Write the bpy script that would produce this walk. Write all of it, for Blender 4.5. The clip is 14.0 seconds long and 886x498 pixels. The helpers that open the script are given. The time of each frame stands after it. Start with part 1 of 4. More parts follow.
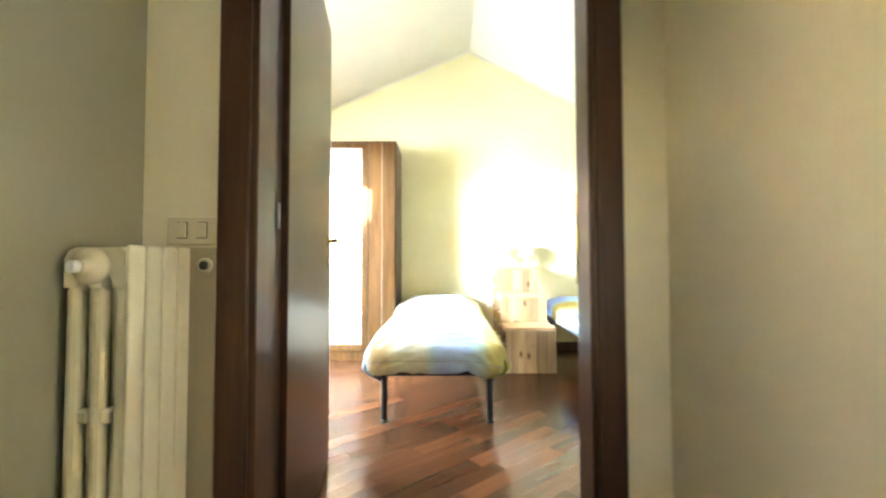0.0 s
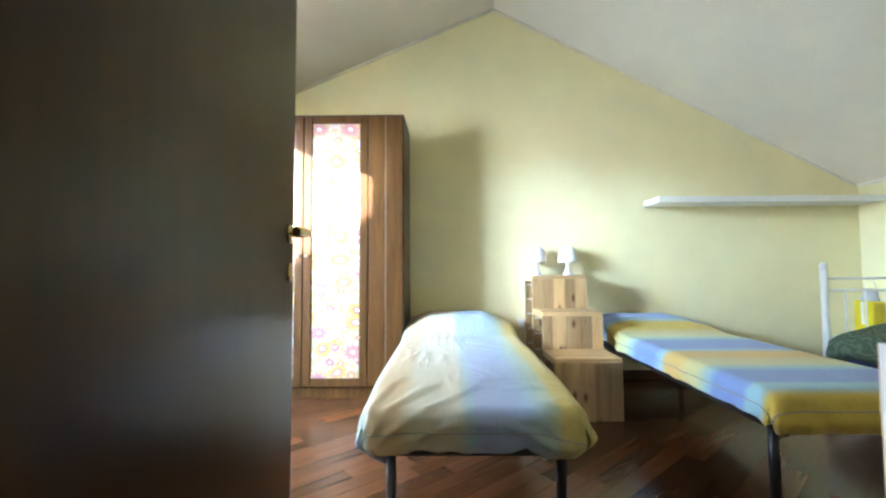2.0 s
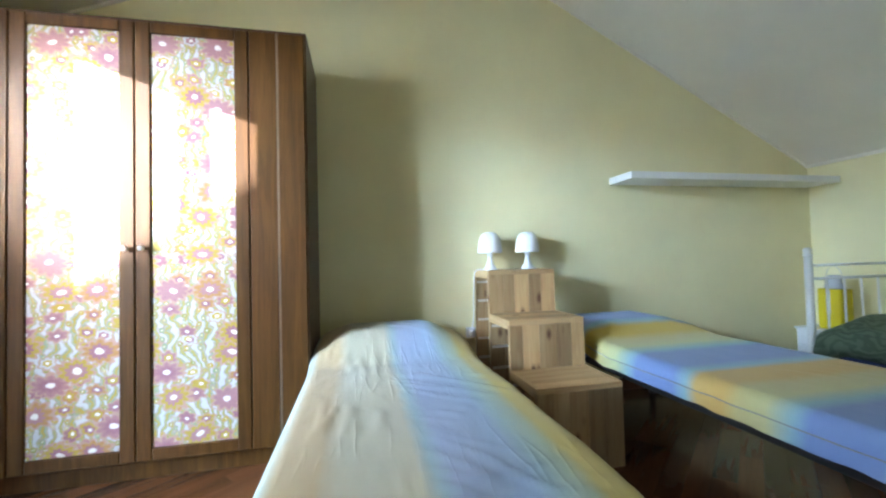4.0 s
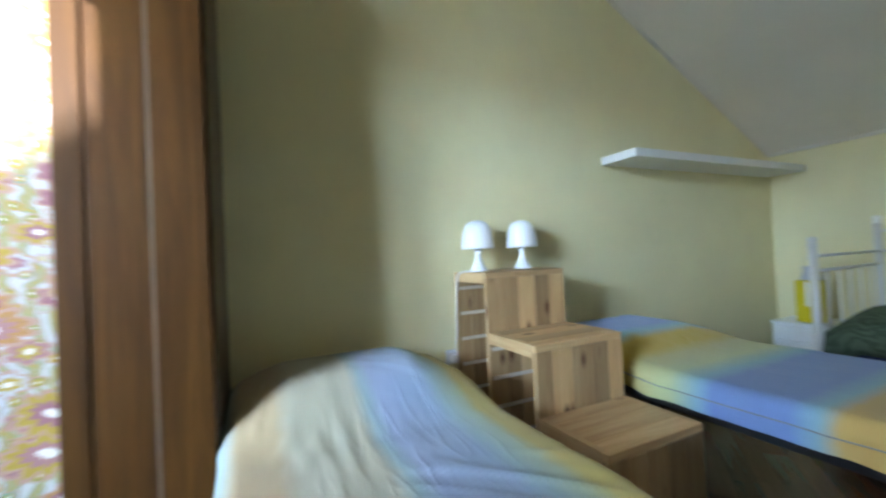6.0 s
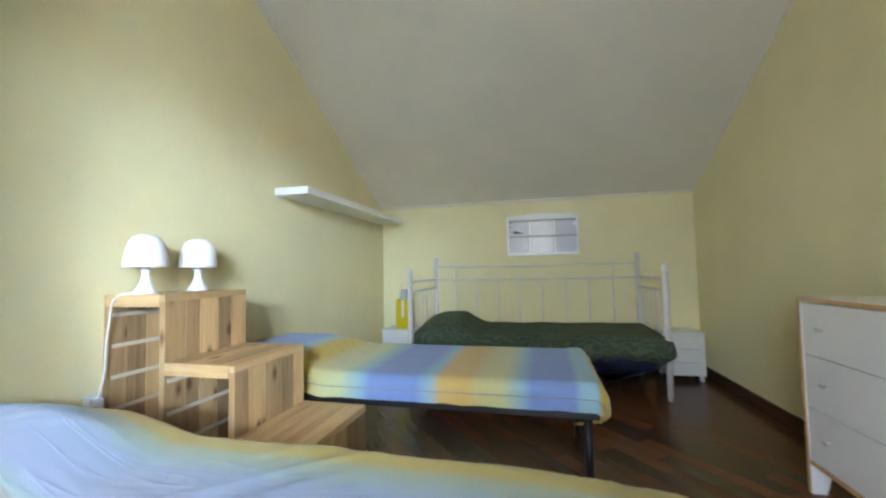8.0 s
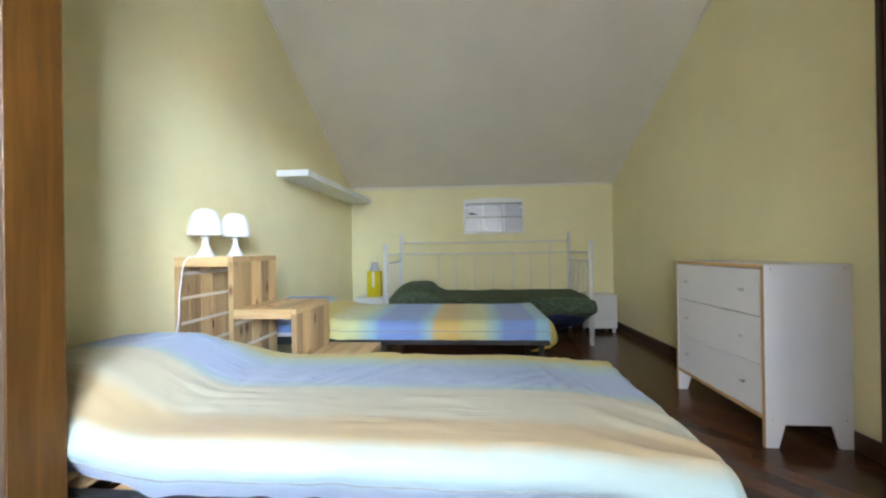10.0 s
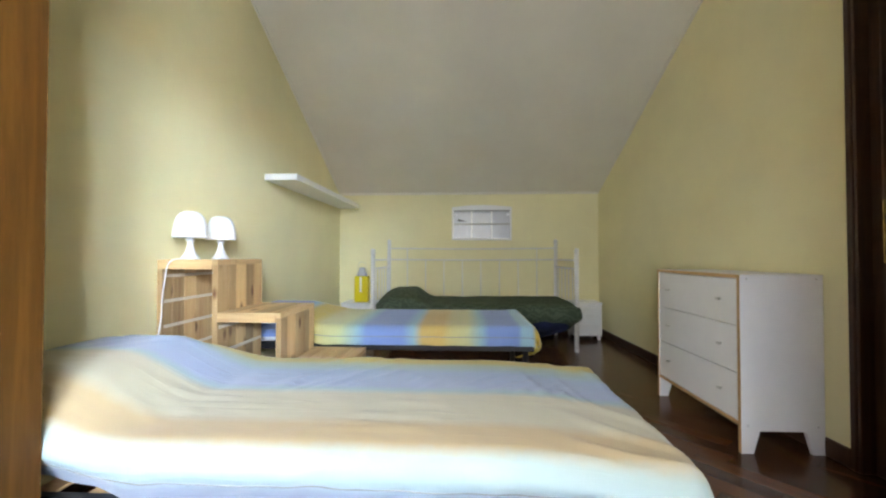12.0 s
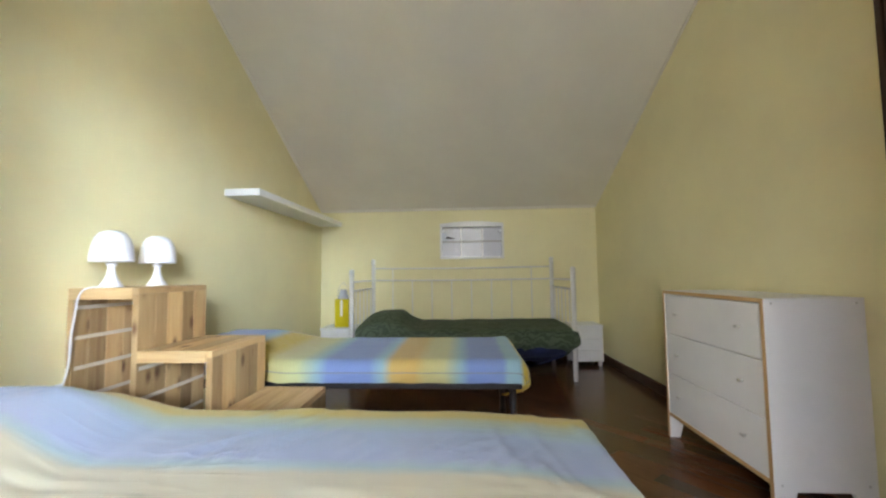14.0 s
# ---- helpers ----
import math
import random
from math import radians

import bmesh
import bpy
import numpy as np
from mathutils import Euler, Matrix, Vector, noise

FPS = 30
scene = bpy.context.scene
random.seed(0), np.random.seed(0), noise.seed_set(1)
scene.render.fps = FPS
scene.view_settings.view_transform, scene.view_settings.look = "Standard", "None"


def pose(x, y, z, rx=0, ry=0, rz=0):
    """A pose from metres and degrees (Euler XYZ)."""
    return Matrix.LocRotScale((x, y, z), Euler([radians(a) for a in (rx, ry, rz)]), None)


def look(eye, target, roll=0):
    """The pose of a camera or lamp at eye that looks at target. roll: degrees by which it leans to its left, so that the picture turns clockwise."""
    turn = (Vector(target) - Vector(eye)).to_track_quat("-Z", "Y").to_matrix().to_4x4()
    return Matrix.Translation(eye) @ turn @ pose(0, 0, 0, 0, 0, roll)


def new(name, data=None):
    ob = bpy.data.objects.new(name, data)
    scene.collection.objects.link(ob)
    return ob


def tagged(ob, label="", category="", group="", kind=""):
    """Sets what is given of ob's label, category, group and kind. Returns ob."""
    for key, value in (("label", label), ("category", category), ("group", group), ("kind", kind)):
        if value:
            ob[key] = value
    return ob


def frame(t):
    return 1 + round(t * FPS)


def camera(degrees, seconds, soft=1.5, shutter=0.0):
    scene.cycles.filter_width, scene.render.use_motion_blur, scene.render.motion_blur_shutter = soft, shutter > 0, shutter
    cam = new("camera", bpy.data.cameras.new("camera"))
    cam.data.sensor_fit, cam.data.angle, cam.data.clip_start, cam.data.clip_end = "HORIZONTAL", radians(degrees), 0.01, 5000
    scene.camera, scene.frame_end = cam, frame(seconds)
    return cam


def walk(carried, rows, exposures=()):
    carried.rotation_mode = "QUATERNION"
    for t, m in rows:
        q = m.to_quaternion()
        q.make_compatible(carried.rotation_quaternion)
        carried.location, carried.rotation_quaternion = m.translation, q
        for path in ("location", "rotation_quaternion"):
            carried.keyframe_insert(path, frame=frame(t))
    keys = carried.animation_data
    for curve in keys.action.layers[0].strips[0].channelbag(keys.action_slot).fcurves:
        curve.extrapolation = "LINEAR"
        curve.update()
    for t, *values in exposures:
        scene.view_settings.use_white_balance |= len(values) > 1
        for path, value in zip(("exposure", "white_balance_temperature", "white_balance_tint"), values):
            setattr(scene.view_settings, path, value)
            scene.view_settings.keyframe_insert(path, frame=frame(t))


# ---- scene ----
cam = camera(96.0, 14.0, 2.2, 0.5)
PATH = [
    (0, (0.151, 0.598, 0.959), (0.142, 2.597, 1.024), -0.1),
    (0.3, (0.123, 0.699, 0.955), (0.035, 2.697, 1.014), 0.5),
    (0.5, (0.11, 0.774, 0.953), (0.048, 2.773, 1.011), 0.5),
    (0.8, (0.070, 0.922, 0.960), (0.047, 2.920, 1.055), 0.3),
    (1, (0.040, 1.023, 0.965), (0.071, 3.022, 1.052), 0.2),
    (1.2, (0.032, 1.116, 0.965), (0.014, 3.114, 1.051), -0.1),
    (1.5, (0.019, 1.261, 0.964), (-0.052, 3.257, 1.055), -0.4),
    (2, (-0.002, 1.486, 0.971), (-0.021, 3.484, 1.068), -0.3),
    (2.5, (-0.052, 1.704, 0.969), (0.18, 3.69, 1.041), -0.8),
    (3, (-0.073, 1.908, 0.968), (0.331, 3.866, 1.002), -1.3),
    (5.5, (-0.173, 3.05, 0.991), (0.258, 5.0, 1.099), -1.8),
    (6, (-0.219, 3.202, 0.989), (0.633, 5.012, 1.027), -2.8),
    (6.5, (-0.219, 3.347, 0.962), (1.13, 4.822, 1.015), -1.7),
    (7, (-0.24, 3.287, 0.975), (1.462, 4.333, 1.068), 0.4),
    (7.5, (-0.383, 3.237, 0.987), (1.468, 3.987, 1.102), -0.1),
    (8, (-0.558, 3.28, 0.982), (1.381, 3.76, 1.089), -1.1),
    (10.5, (-1.23, 3.53, 0.922), (0.765, 3.676, 0.926), -0.7),
    (11, (-1.222, 3.503, 0.923), (0.772, 3.668, 0.939), 0.0),
    (11.5, (-1.227, 3.518, 0.923), (0.768, 3.652, 0.94), 0.1),
    (12, (-1.208, 3.495, 0.925), (0.789, 3.595, 0.961), 0.0),
    (12.5, (-1.179, 3.471, 0.933), (0.819, 3.545, 0.961), -0.4),
    (13, (-1.116, 3.436, 0.935), (0.88, 3.548, 0.984), -0.3),
    (13.5, (-1.035, 3.369, 0.944), (0.957, 3.532, 1.02), 0.1),
    (14, (-0.892, 3.355, 0.949), (1.101, 3.462, 1.074), -0.7),
]

EXPOSURES = [(0.0, 5.6, 5900, 10), (0.5, 4.88, 5800, 10), (0.8, 4.4, 5700, 10), (1.2, 4.4, 5700, 10), (1.5, 4.3, 5700, 10), (2.0, 4.05, 5600, 10), (3.0, 3.7, 5500, 10), (5.5, 2.72, 5400, 9), (6.3, 2.8, 5500, 10),
             (7.5, 3.15, 5900, 14), (8.0, 3.3, 5950, 14), (10.5, 3.3, 6200, 15), (14.0, 3.3, 6550, 17)]
walk(cam, [(t, look(eye, target, roll)) for t, eye, target, roll in PATH], EXPOSURES)

# ---- world, sun and sky ----
SUN = Vector((-1.0, -1.0, 0.36)).normalized()
world = bpy.data.worlds.new("sky")
scene.world = world
world.use_nodes = True
wn = world.node_tree
sky = wn.nodes.new("ShaderNodeTexSky")
sky.sky_type = "NISHITA"
sky.sun_disc = False
sky.sun_elevation = math.asin(SUN.z)
sky.sun_rotation = radians(225)
wn.nodes["Background"].inputs["Strength"].default_value = 0.14
wn.links.new(sky.outputs[0], wn.nodes["Background"].inputs["Color"])
sun = new("sun", bpy.data.lights.new("sun", "SUN"))
sun.data.energy, sun.data.angle, sun.data.color = 4.2, radians(0.5), (1.0, 0.9, 0.76)
sun.matrix_world = look(SUN * 20, (0, 0, 0))


def area_lamp(name, place, target, wide, high, power, colour, spread):
    """A rectangular area lamp aimed at a target; the sky portal is made with it too."""
    ob = new(name, bpy.data.lights.new(name, "AREA"))
    ob.data.shape, ob.data.size, ob.data.size_y = "RECTANGLE", wide, high
    ob.data.energy, ob.data.color, ob.data.spread = power, colour, radians(spread)
    ob.matrix_world = look(place, target)
    return ob


# ---- plan ----
XW, XE, YS, YN = -1.90, 3.613, 1.80, 5.00      # room: west, east, south, north faces
RX, RZ = 0.43, 3.32                            # ridge
ZE, ZW = 1.68, 2.34                            # eaves, east and west
DX0, DX1, DZ = -0.300, 0.537, 2.12             # doorway
HW, HE, HY = -0.585, 0.745, -1.30              # hall: west, east, back
YHL, YHR = 1.565, 1.66                         # hall faces of the door wall
WY0, WY1, WZ1 = 2.868, 3.90, 2.27               # french window in the west wall

# lamps added for bright sky beyond the west window; a small unseen opening, also added, lights the hall behind the
# walker
gate = area_lamp("sky_gate", (XW - 0.235, 3.355, 1.13), (0.0, 3.355, 1.13), 1.05, 2.27, 1.0, (1, 1, 1), 180)
gate.data.cycles.is_portal = True
# added fill lamp, well outside, throwing the bright area onto the gable wall
area_lamp("window_daylight", (-8.4, -0.1, 3.15), (0.5, 4.6, 1.4), 4.2, 0.85, 142.0, (0.58, 0.79, 1.0), 150)
# added fill lamp in the opening, on top of the sky itself
area_lamp("opening_daylight", (XW - 0.20, 3.335, 1.15), (0.0, 3.085, 0.40), 0.90, 2.05, 4.1, (0.86, 0.94, 1.0), 150)


# ---- materials ----
def material(name, rough=0.6, metal=0.0, spec=0.5, coat=0.0):
    m = bpy.data.materials.new(name)
    m.use_nodes = True
    b = m.node_tree.nodes["Principled BSDF"]
    b.inputs["Roughness"].default_value = rough
    b.inputs["Metallic"].default_value = metal
    b.inputs["Specular IOR Level"].default_value = spec
    b.inputs["Coat Weight"].default_value = coat
    b.inputs["Coat Roughness"].default_value = 0.08
    return m, m.node_tree, b


def node(tree, kind, **sets):
    n = tree.nodes.new(kind)
    for key, value in sets.items():
        n.inputs[key].default_value = value
    return n


def coords(tree, scale=(1, 1, 1), turn=(0, 0, 0), which="Object"):
    c = tree.nodes.new("ShaderNodeTexCoord")
    mp = tree.nodes.new("ShaderNodeMapping")
    mp.inputs["Scale"].default_value = scale
    mp.inputs["Rotation"].default_value = turn
    tree.links.new(c.outputs[which], mp.inputs["Vector"])
    return mp.outputs[0]


def ramp(tree, fac, stops, mode="LINEAR"):
    r = tree.nodes.new("ShaderNodeValToRGB")
    r.color_ramp.interpolation = mode
    els = r.color_ramp.elements
    while len(els) < len(stops):
        els.new(0.5)
    for e, (p, c) in zip(els, stops):
        e.position, e.color = p, (*c, 1) if len(c) == 3 else c
    tree.links.new(fac, r.inputs[0])
    return r.outputs[0]


def mix(tree, fac, a, b, blend="MIX"):
    m = tree.nodes.new("ShaderNodeMix")
    m.data_type, m.blend_type = "RGBA", blend
    for sock, v in ((m.inputs[0], fac), (m.inputs[6], a), (m.inputs[7], b)):
        if isinstance(v, bpy.types.NodeSocket):
            tree.links.new(v, sock)
        else:
            sock.default_value = v if not isinstance(v, tuple) or len(v) == 4 else (*v, 1)
    return m.outputs[2]


def calc(tree, op, a, b=None):
    m = tree.nodes.new("ShaderNodeMath")
    m.operation = op
    for sock, v in zip(m.inputs, (a, b)):
        if isinstance(v, bpy.types.NodeSocket):
            tree.links.new(v, sock)
        elif v is not None:
            sock.default_value = v
    return m.outputs[0]


def bump(tree, bsdf, height, strength, distance=0.01):
    b = node(tree, "ShaderNodeBump", Strength=strength, Distance=distance)
    tree.links.new(height, b.inputs["Height"])
    tree.links.new(b.outputs[0], bsdf.inputs["Normal"])


def noise_tex(tree, vec, scale, detail=4, rough=0.5, distort=0.0):
    n = node(tree, "ShaderNodeTexNoise", Scale=scale, Detail=detail, Roughness=rough, Distortion=distort)
    tree.links.new(vec, n.inputs["Vector"])
    return n.outputs["Fac"]


def paint(name, colour, rough=0.75, blotch=0.06, grain=90, relief=0.08, which="Object"):
    """Rolled or brushed paint: faint blotches, an orange-peel relief."""
    m, t, b = material(name, rough, spec=0.35)
    v = coords(t, which=which)
    big, fine = noise_tex(t, v, 1.7, 5, 0.6), noise_tex(t, v, grain, 3)
    dark = tuple(c * (1 - blotch) for c in colour)
    light = tuple(min(1, c * (1 + blotch * 0.5)) for c in colour)
    col = ramp(t, big, [(0.3, dark), (0.7, light)])
    t.links.new(col, b.inputs["Base Color"])
    bump(t, b, fine, relief, 0.004)
    return m


def wood(name, dark, mid, light, axis=2, rough=0.4, coat=0.0, scale=1.0, knots=False, vary=0.25, spec=0.5):
    """Grain along an axis; each piece takes its own tint and offset."""
    m, t, b = material(name, rough, spec=spec, coat=coat)
    info = t.nodes.new("ShaderNodeObjectInfo")
    tc = t.nodes.new("ShaderNodeTexCoord")
    shift = t.nodes.new("ShaderNodeVectorMath")
    shift.operation = "MULTIPLY_ADD"
    t.links.new(info.outputs["Random"], shift.inputs[0])
    shift.inputs[1].default_value = (13.1, 7.7, 9.3)
    t.links.new(tc.outputs["Object"], shift.inputs[2])
    mp = t.nodes.new("ShaderNodeMapping")
    s = [14 * scale] * 3
    s[axis] = 0.9 * scale
    mp.inputs["Scale"].default_value = s
    t.links.new(shift.outputs[0], mp.inputs["Vector"])
    grain = noise_tex(t, mp.outputs[0], 1.6, 8, 0.62, 0.8)
    fine = noise_tex(t, mp.outputs[0], 9.0, 4, 0.6)
    col = ramp(t, grain, [(0.28, dark), (0.5, mid), (0.74, light)])
    col = mix(t, 0.22, col, ramp(t, fine, [(0.3, dark), (0.7, light)]))
    tint = ramp(t, info.outputs["Random"], [(0.0, (1 - vary,) * 3), (1.0, (1 + vary * 0.5,) * 3)])
    col = mix(t, 1.0, col, tint, "MULTIPLY")
    if knots:
        vm = t.nodes.new("ShaderNodeMapping")
        ks = [9.0] * 3
        ks[axis] = 4.5
        vm.inputs["Scale"].default_value = ks
        t.links.new(shift.outputs[0], vm.inputs["Vector"])
        vo = node(t, "ShaderNodeTexVoronoi", Scale=1.0)
        t.links.new(vm.outputs[0], vo.inputs["Vector"])
        spot = ramp(t, vo.outputs["Distance"], [(0.0, (0, 0, 0)), (0.08, (0.05, 0.05, 0.05)), (0.13, (0.55, 0.55, 0.55)), (0.20, (1, 1, 1))])
        col = mix(t, spot, (0.11, 0.042, 0.014), col)
    t.links.new(col, b.inputs["Base Color"])
    bump(t, b, fine, 0.12, 0.002)
    return m


def plain(name, colour, rough=0.4, metal=0.0, coat=0.0, wear=0.12):
    m, t, b = material(name, rough, metal, coat=coat)
    n = noise_tex(t, coords(t), 9, 5, 0.6)
    col = ramp(t, n, [(0.3, tuple(c * (1 - wear) for c in colour)), (0.7, colour)])
    t.links.new(col, b.inputs["Base Color"])
    r = calc(t, "MULTIPLY_ADD", n, 0.15)
    r.node.inputs[2].default_value = max(0.02, rough - 0.07)
    t.links.new(r, b.inputs["Roughness"])
    return m


def striped(name, stops, along, low, high):
    """Woven cotton with dyed stripes across a flat cloth; along: 0 across, 1 lengthwise."""
    m, t, b = material(name, 0.85, spec=0.2)
    b.inputs["Sheen Weight"].default_value = 0.15
    tc = t.nodes.new("ShaderNodeTexCoord")
    sep = t.nodes.new("ShaderNodeSeparateXYZ")
    t.links.new(tc.outputs["UV"], sep.inputs[0])
    edge = noise_tex(t, coords(t, which="UV"), 14, 5, 0.7)
    place = calc(t, "ADD", sep.outputs[along], calc(t, "MULTIPLY", calc(t, "SUBTRACT", edge, 0.5), 0.035))
    f = calc(t, "DIVIDE", calc(t, "SUBTRACT", place, low), high - low)
    col = ramp(t, f, [((p - low) / (high - low), c) for p, c in stops])
    thread = noise_tex(t, coords(t, (600, 600, 1), which="UV"), 1.0, 2)
    col = mix(t, 0.10, col, ramp(t, thread, [(0.3, (0.5, 0.5, 0.5)), (0.7, (1, 1, 1))]), "MULTIPLY")
    t.links.new(col, b.inputs["Base Color"])
    crease = noise_tex(t, coords(t, (4.0, 1.6, 1), (0, 0, 0.5), which="UV"), 1.5, 3, 0.45, 0.5)
    # drag folds: long thin ridges that come and go
    for turn, wide, seed in ((0.75, 16.0, 1.0), (-0.55, 13.0, 0.8)):
        fold = noise_tex(t, coords(t, (wide, 2.2, 1), (0, 0, turn), which="UV"), seed, 2, 0.4, 0.25)
        ridge = ramp(t, calc(t, "ABSOLUTE", calc(t, "SUBTRACT", fold, 0.5)), [(0.0, (1, 1, 1)), (0.045, (0.25, 0.25, 0.25)), (0.10, (0, 0, 0))])
        some = ramp(t, noise_tex(t, coords(t, (2.6, 2.6, 1), (0, 0, turn), which="UV"), seed, 1), [(0.48, (0, 0, 0)), (0.66, (1, 1, 1))])
        crease = calc(t, "ADD", crease, calc(t, "MULTIPLY", calc(t, "MULTIPLY", ridge, some), 0.20))
    bump(t, b, crease, 0.4, 0.02)
    return m


def damask(name):
    """Dark green woven cover with a scrolled relief pattern."""
    m, t, b = material(name, 0.8, spec=0.25)
    v = coords(t, which="UV")
    w = node(t, "ShaderNodeTexWave", Scale=6.0, Distortion=14.0, Detail=2.0)
    w.inputs["Detail Scale"].default_value = 1.6
    t.links.new(v, w.inputs["Vector"])
    fine = noise_tex(t, v, 220, 3)
    col = ramp(t, w.outputs["Fac"], [(0.35, (0.056, 0.078, 0.046)), (0.65, (0.100, 0.130, 0.082))])
    col = mix(t, 0.2, col, ramp(t, fine, [(0.3, (0.03, 0.045, 0.025)), (0.7, (0.09, 0.13, 0.075))]))
    t.links.new(col, b.inputs["Base Color"])
    bump(t, b, w.outputs["Fac"], 0.25, 0.004)
    return m


def floral(name):
    """Retro flower print: ringed blooms in orange, pink and yellow with leaves on white."""
    m, t, b = material(name, 0.55, spec=0.3)
    v = coords(t)
    sep = t.nodes.new("ShaderNodeSeparateXYZ")
    t.links.new(v, sep.inputs[0])
    flat = t.nodes.new("ShaderNodeCombineXYZ")
    t.links.new(sep.outputs[0], flat.inputs[0])
    t.links.new(sep.outputs[2], flat.inputs[1])

    nz = node(t, "ShaderNodeTexNoise", Scale=9.0, Detail=2.0)
    t.links.new(flat.outputs[0], nz.inputs["Vector"])
    warp = t.nodes.new("ShaderNodeVectorMath")
    warp.operation = "MULTIPLY_ADD"
    t.links.new(nz.outputs["Color"], warp.inputs[0])
    warp.inputs[1].default_value = (0.05, 0.05, 0.0)
    t.links.new(flat.outputs[0], warp.inputs[2])
    flat = t.nodes.new("ShaderNodeVectorMath")
    flat.operation = "MULTIPLY"
    t.links.new(warp.outputs[0], flat.inputs[0])
    flat.inputs[1].default_value = (0.80, 1.12, 1.0)

    white, pink, rose = (0.46, 0.46, 0.48), (0.33, 0.17, 0.18), (0.28, 0.13, 0.16)
    orange, gold, lime, mint = (0.38, 0.21, 0.07), (0.39, 0.28, 0.04), (0.26, 0.26, 0.065), (0.21, 0.31, 0.24)

    def blooms(scale, rnd, seed, size, petals, centre, rings, base):
        off = t.nodes.new("ShaderNodeVectorMath")
        off.operation = "MULTIPLY_ADD"
        t.links.new(flat.outputs[0], off.inputs[0])
        off.inputs[1].default_value = (scale, scale, scale)
        off.inputs[2].default_value = (seed, seed * 0.7, 0)
        vo = node(t, "ShaderNodeTexVoronoi", Scale=1.0, Randomness=rnd)
        vo.voronoi_dimensions = "2D"
        t.links.new(off.outputs[0], vo.inputs["Vector"])
        away = t.nodes.new("ShaderNodeVectorMath")
        away.operation = "SUBTRACT"
        t.links.new(off.outputs[0], away.inputs[0])
        t.links.new(vo.outputs["Position"], away.inputs[1])
        s2 = t.nodes.new("ShaderNodeSeparateXYZ")
        t.links.new(away.outputs[0], s2.inputs[0])
        ang = calc(t, "ARCTAN2", s2.outputs[1], s2.outputs[0])
        pet = calc(t, "ABSOLUTE", calc(t, "SINE", calc(t, "MULTIPLY", ang, petals)))
        rad = calc(t, "MULTIPLY", calc(t, "ADD", calc(t, "MULTIPLY", pet, 0.32), 0.68), size)
        rel = calc(t, "DIVIDE", vo.outputs["Distance"], rad)
        s3 = t.nodes.new("ShaderNodeSeparateColor")
        t.links.new(vo.outputs["Color"], s3.inputs[0])
        hue = ramp(t, s3.outputs[0], rings, "CONSTANT")
        inner = ramp(t, s3.outputs[1], centre, "CONSTANT")
        mask = ramp(t, rel, [(0.0, (1, 1, 1)), (0.96, (1, 1, 1)), (1.0, (0, 0, 0))])
        core = ramp(t, rel, [(0.0, (1, 1, 1)), (0.50, (1, 1, 1)), (0.54, (0, 0, 0))])
        eye_ = ramp(t, rel, [(0.0, (1, 1, 1)), (0.20, (1, 1, 1)), (0.23, (0, 0, 0))])
        halo = ramp(t, rel, [(0.0, (0, 0, 0)), (0.78, (0, 0, 0)), (0.81, (1, 1, 1))])
        vein = ramp(t, calc(t, "ABSOLUTE", calc(t, "SINE", calc(t, "MULTIPLY", ang, petals * 2.0))), [(0.0, (0.72, 0.66, 0.62)), (0.25, (1, 1, 1))])
        c = mix(t, core, mix(t, 1.0, hue, vein, "MULTIPLY"), inner)
        c = mix(t, halo, c, (0.40, 0.25, 0.19))
        c = mix(t, eye_, c, (0.72, 0.70, 0.66))
        return mix(t, mask, base, c)

    w = node(t, "ShaderNodeTexWave", Scale=9.0, Distortion=12.0, Detail=2.0)
    t.links.new(flat.outputs[0], w.inputs["Vector"])
    ground = ramp(t, w.outputs["Fac"], [(0.0, white), (0.36, white), (0.42, pink), (0.56, lime), (0.70, white), (0.76, lime), (0.84, mint), (1.0, gold)])
    col = blooms(24, 1.0, 3.1, 0.36, 1.0, [(0, lime), (0.5, gold)], [(0, mint), (0.3, lime), (0.6, white), (0.8, gold)], ground)
    col = blooms(11, 0.95, 8.3, 0.40, 3.0, [(0, gold), (0.4, rose)], [(0, white), (0.2, pink), (0.45, gold), (0.7, orange), (0.9, rose)], col)
    col = blooms(5.4, 0.85, 1.7, 0.38, 5.0, [(0, rose), (0.5, pink)], [(0, gold), (0.35, orange), (0.6, pink), (0.85, gold)], col)
    t.links.new(col, b.inputs["Base Color"])
    return m


def glass(name, colour, rough=0.0):
    m, t, b = material(name, rough)
    b.inputs["Base Color"].default_value = (*colour, 1)
    b.inputs["Transmission Weight"].default_value = 1.0
    b.inputs["IOR"].default_value = 1.45
    return m


YELLOW = paint("yellow_wall_paint", (0.80, 0.73, 0.435))
# grey-green paint, darkened in its colour for the shade on this side
GREYGREEN_SHADED = paint("shaded_grey_green_hall_paint", (0.30, 0.29, 0.215))
CREAM = paint("cream_hall_paint", (0.70, 0.64, 0.46))
WHITE_CEIL = paint("white_ceiling_paint", (0.76, 0.715, 0.61), 0.85)
OUTSIDE = paint("outside_render", (0.55, 0.50, 0.42), 0.9, 0.15, 40, 0.3)
TILE_RED = paint("roof_tile_red", (0.30, 0.13, 0.08), 0.9, 0.3, 12, 0.5)
GRASS = paint("far_ground", (0.10, 0.12, 0.06), 0.95, 0.4, 3, 0.3)
SCREED = paint("screed", (0.05, 0.025, 0.015), 0.8)
WALNUT = wood("dark_walnut", (0.026, 0.010, 0.004), (0.050, 0.020, 0.008), (0.080, 0.034, 0.014), 2, 0.38, 0.2, vary=0.1, spec=0.35)
DOORWOOD = wood("lacquered_walnut_door", (0.017, 0.006, 0.002), (0.030, 0.012, 0.004), (0.044, 0.019, 0.007), 2, 0.28, 0.04, vary=0.05, spec=0.22)
